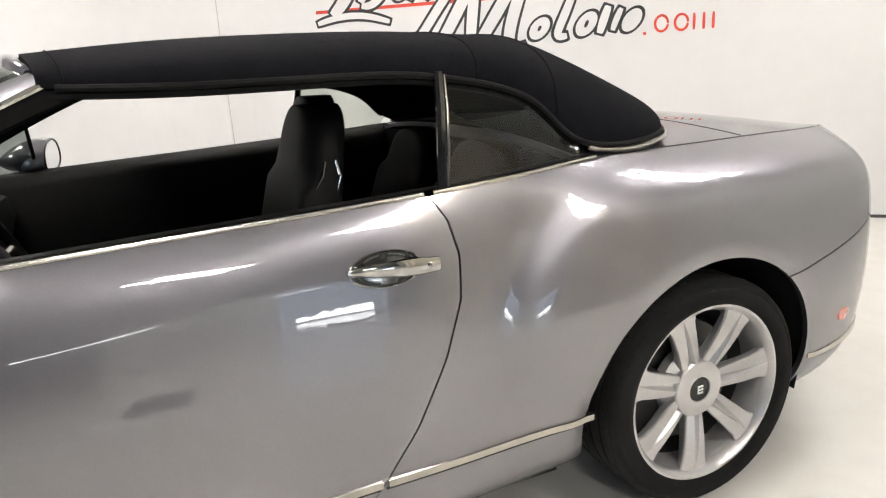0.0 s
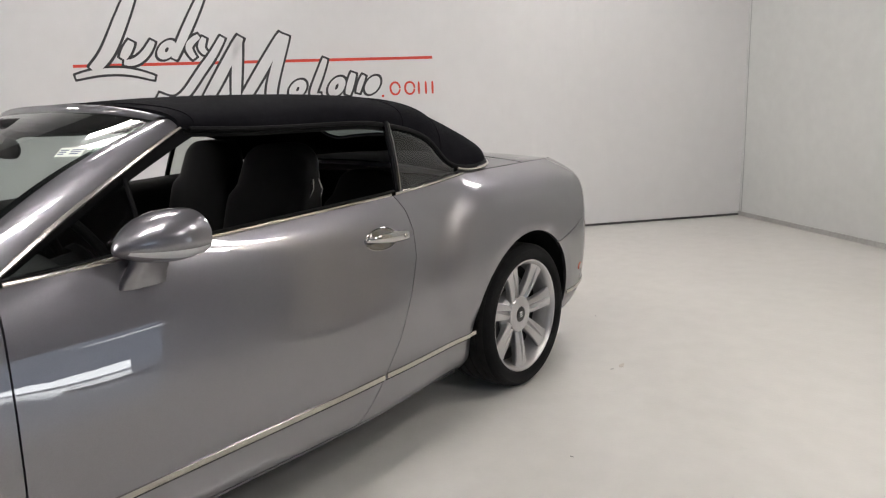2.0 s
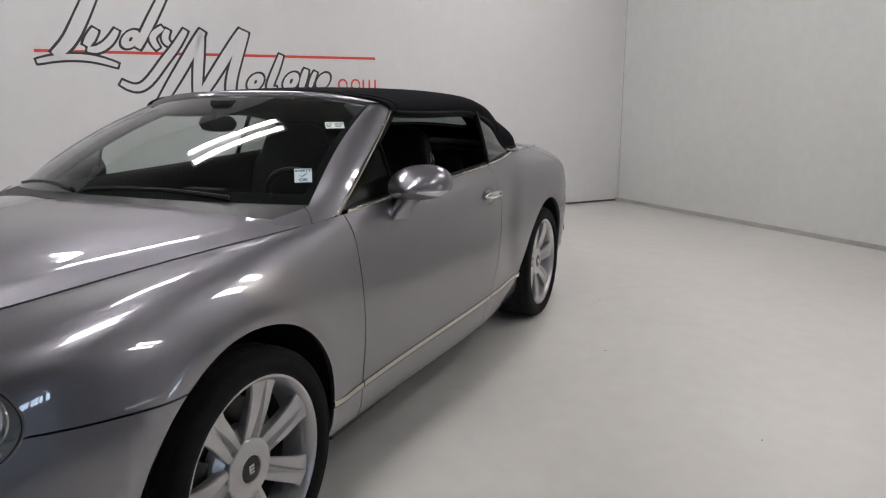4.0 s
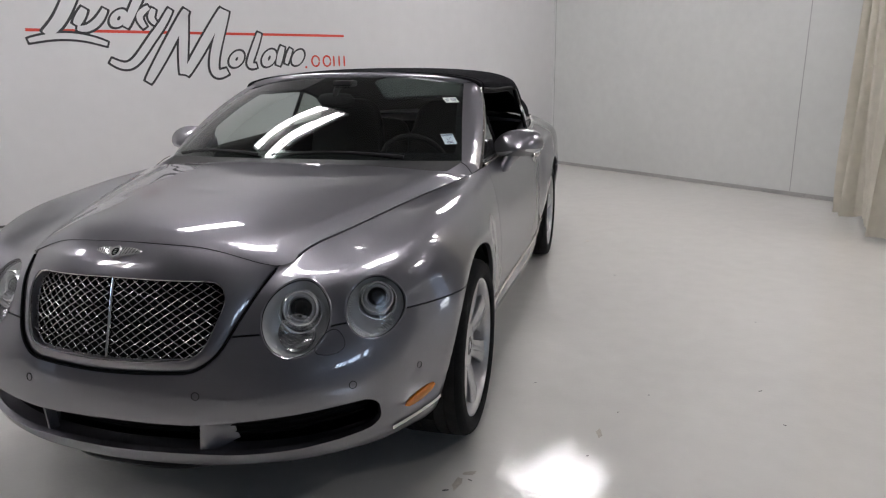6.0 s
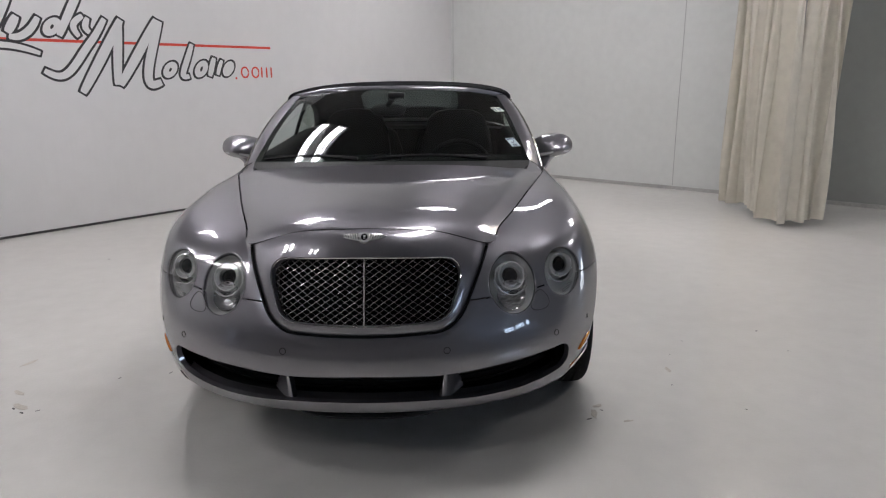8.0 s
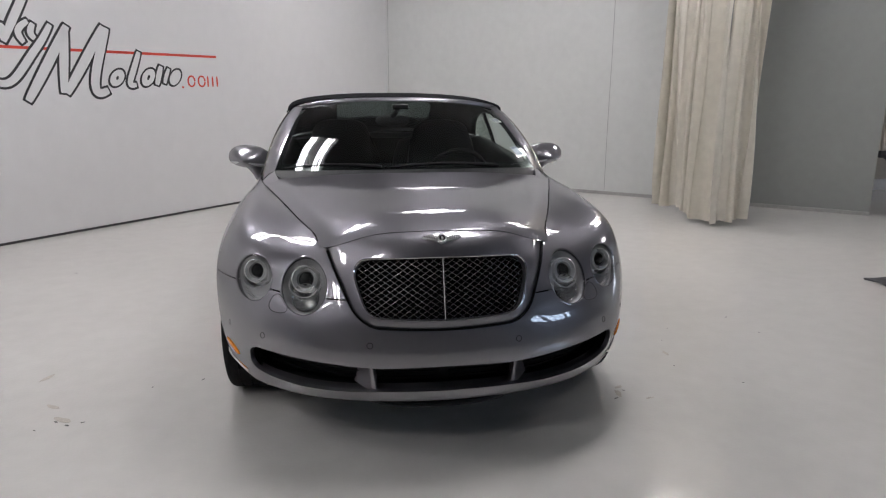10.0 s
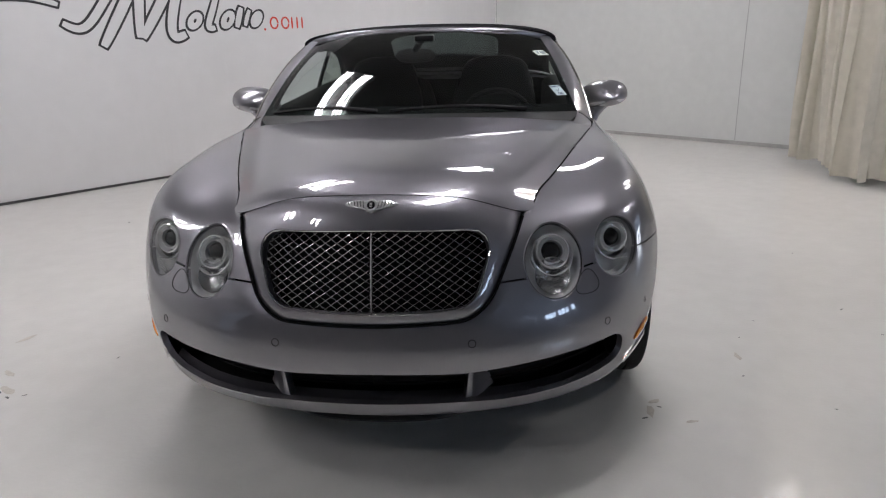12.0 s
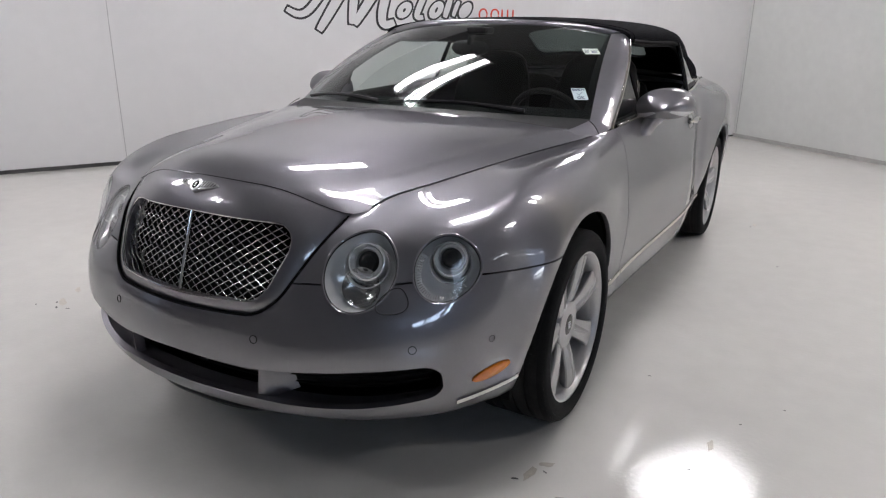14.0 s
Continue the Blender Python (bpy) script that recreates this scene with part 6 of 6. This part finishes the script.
# ---- curtain ----
linen = material("cream_linen", (0.65, 0.615, 0.535), 0.9, noise_scale=1.3, vary=0.1, bump=0.5, bump_scale=700, spec=0.1)


def curtain():
    """A gathered hanging of heavy cloth, in two overlapping lengths."""
    t_ = thing("curtain", "gathered cream canvas curtain hanging to the floor, slightly soiled", "curtain")
    for n_, (a, b, folds, low, ph) in enumerate((((3.47, 4.46), (3.54, 3.66), 4.4, 0.09, 0.4), ((3.46, 3.70), (3.56, 3.27), 1.6, 0.06, 1.9), ((3.58, 3.28), (3.97, 3.56), 2.6, 0.07, 0.9))):
        a, b = Vector((*a, 0)), Vector((*b, 0))
        d = (b - a).normalized()
        o = Vector((-d.y, d.x, 0))
        rows = []
        for i in range(30):
            z = low + (3.95 - low) * i / 29
            ring_ = []
            for k in range(110):
                f = k / 109
                q = (f + 0.085 * math.sin(f * 8 + n_ * 2) + 0.035 * math.sin(f * 21)) * folds * 2 * math.pi + ph + (0.3 + 0.9 * (1 - z / 4)) * math.sin(z * 0.8 + f * 5)
                amp = 0.075 + 0.03 * math.sin(f * 7 + n_) + 0.014 * math.sin(z * 1.7 + f * 9)
                p = a.lerp(b, f) + o * (amp * (math.sin(q) + 0.3 * math.sin(2 * q + 1.1) + 0.1 * math.sin(3.3 * q + z))) + d * 0.03 * math.sin(2 * q)
                wav = 0.012 * math.sin(q * 0.5 + 1) if i == 0 else 0
                ring_.append(p + Vector((0, 0, z + wav)))
            rows.append(ring_)
        bm = bmesh.new()
        loft(bm, rows, closed=False, caps=False)
        ob = part("cloth", bm, linen, t_, "", 80)
        so = ob.modifiers.new("thick", "SOLIDIFY")
        so.thickness = 0.004
    bm = bmesh.new()
    tube(bm, [(3.4, 4.55, 3.97), (3.58, 3.2, 3.97)], 0.015, 8)
    part("rail", bm, disc_metal, t_)
    bm = bmesh.new()
    for y in (4.4, 3.5):
        tube(bm, [(3.42 + (4.4 - y) * 0.13, y, 3.97), (3.42 + (4.4 - y) * 0.13, y, HIGH)], 0.008, 6)
    part("rail_hanger", bm, disc_metal, t_)


curtain()

# ---- the far corner on the right ----
bm = bmesh.new()
box(bm, (5.0, 5.688, 1.455), (8.6, 5.699, 1.715))
tagged(part("red_stripe", bm, red_paint), "dark red painted stripe", "trim", "", "structure")
bm = bmesh.new()
box(bm, (5.0, 5.66, 0.0), (8.6, 5.698, 0.16), 0.004)
tagged(part("baseboard_far", bm, wall_paint), "white painted base course", "baseboard", "", "structure")
pipe_paint = material("pipe_paint", (0.38, 0.35, 0.3), 0.5, noise_scale=8, vary=0.15)
hose_black = material("hose_black", (0.015, 0.015, 0.016), 0.5, noise_scale=20, vary=0.2)
bm = bmesh.new()
tube(bm, [(5.84, 3.79, 0.75), (5.84, 3.79, 2.2), (5.84, 3.79, HIGH)], 0.022, 14)
tagged(part("wall_pipe", bm, pipe_paint), "beige painted pipe running up the panel edge", "pipe")
bm = bmesh.new()
box(bm, (5.78, 3.74, 0.68), (5.90, 3.82, 0.76), 0.01)
tagged(part("pipe_bracket", bm, hose_black), "black clamp below the wall pipe", "bracket")
for k, (dx, z1) in enumerate(((0.0, 0.0), (0.12, 0.0))):
    bm = bmesh.new()
    tube(bm, [(5.82 + 0.04 * k, 3.75, 0.71), (5.90 + dx * 0.5, 3.66, 0.60), (6.01 + dx, 3.50, 0.36), (6.16 + dx, 3.31, 0.12), (6.34 + dx, 3.11, 0.022), (6.74 + dx, 2.76, 0.022)], 0.02, 10)
    tagged(part("hose", bm, hose_black), "black rubber hose drooping to the floor", "hose", "", "hoses on the wall")
cloth_dark = material("rag_dark", (0.06, 0.06, 0.062), 0.95, noise_scale=14, vary=0.5, bump=0.6, bump_scale=60)
cloth_teal = material("rag_teal", (0.03, 0.12, 0.12), 0.95, noise_scale=14, vary=0.4, bump=0.6, bump_scale=60)


def rag(name, at, size, mat, label, seed):
    rnd = random.Random(seed)
    bm = bmesh.new()
    n_ = 18
    rows = []
    for i in range(n_):
        row = []
        for j in range(n_):
            u_, v_ = i / (n_ - 1) - 0.5, j / (n_ - 1) - 0.5
            h = 0.03 * max(0.0, noise.noise(Vector((u_ * 5 + seed, v_ * 5, 0.3)))) * 2 * (1 - 2 * max(abs(u_), abs(v_))) ** 0.5 + 0.004
            row.append(Vector((at[0] + size[0] * (u_ + 0.12 * noise.noise(Vector((v_ * 4, seed, 0)))), at[1] + size[1] * (v_ + 0.12 * noise.noise(Vector((u_ * 4, seed, 5)))), h)))
        rows.append(row)
    loft(bm, rows, closed=False, caps=False)
    ob = part(name, bm, mat, None, label, 80)
    so = ob.modifiers.new("thick", "SOLIDIFY")
    so.thickness, so.offset = 0.003, 1
    return tagged(ob, label, "rag")


rag("rag", (4.02, 1.10, 0), (0.7, 0.4), cloth_dark, "crumpled dark grey rag on the floor", 3)
rag("rag", (3.55, 0.60, 0), (0.25, 0.16), cloth_teal, "crumpled teal rag on the floor", 8)

# ---- specks and scuffs on the floor ----
speck_dark = material("speck_dark", (0.12, 0.12, 0.115), 0.8)
scuff_tan = material("scuff_tan", (0.50, 0.46, 0.40), 0.6, noise_scale=30, vary=0.2)
rnd = random.Random(4)
for name, mat, label, spots in (
    ("floor_specks", speck_dark, "tiny dark grit specks", [(1.362, -0.129, 0.011), (2.08, 0.58, 0.016), (2.12, 0.28, 0.010), (1.47, 0.24, 0.009), (1.61, -0.38, 0.008), (1.6, 0.43, 0.009), (1.1, 0.44, 0.009), (-1.6, -0.38, 0.02), (-1.66, -0.34, 0.018), (-1.54, -0.36, 0.014), (-1.72, -0.41, 0.012), (-1.1, 0.04, 0.018), (-1.33, -0.02, 0.012), (-2.49, 2.29, 0.02), (0.72, 3.88, 0.016), (1.43, 2.24, 0.010), (1.18, 3.13, 0.012), (2.21, 1.48, 0.010), (0.90, -0.46, 0.02), (0.97, -0.38, 0.012)]),
    ("floor_scuffs", scuff_tan, "pale tan scuffs in the floor paint", [(-1.89, 0.17, 0.07), (-1.73, -0.18, 0.055), (-1.64, -0.32, 0.07), (1.40, 0.05, 0.05), (0.93, -0.41, 0.06), (0.96, -0.34, 0.045), (1.06, -0.48, 0.035), (1.2, 3.2, 0.05)]),
):
    bm = bmesh.new()
    for x, y, r in spots:
        r *= 0.7
        turn = rnd.random() * 3
        pts = []
        for k in range(9):
            q = 2 * math.pi * k / 9
            u_, v_ = r * (0.7 + 0.5 * rnd.random()) * math.cos(q), 0.35 * r * (0.6 + 0.6 * rnd.random()) * math.sin(q)
            pts.append((x + u_ * math.cos(turn) - v_ * math.sin(turn), y + u_ * math.sin(turn) + v_ * math.cos(turn)))
        loft(bm, [[Vector((a, b, 0.0006)) for a, b in pts], [Vector((a, b, 0.0016)) for a, b in pts]])
    tagged(part(name, bm, mat), label, "floor marks", "", "stuff")
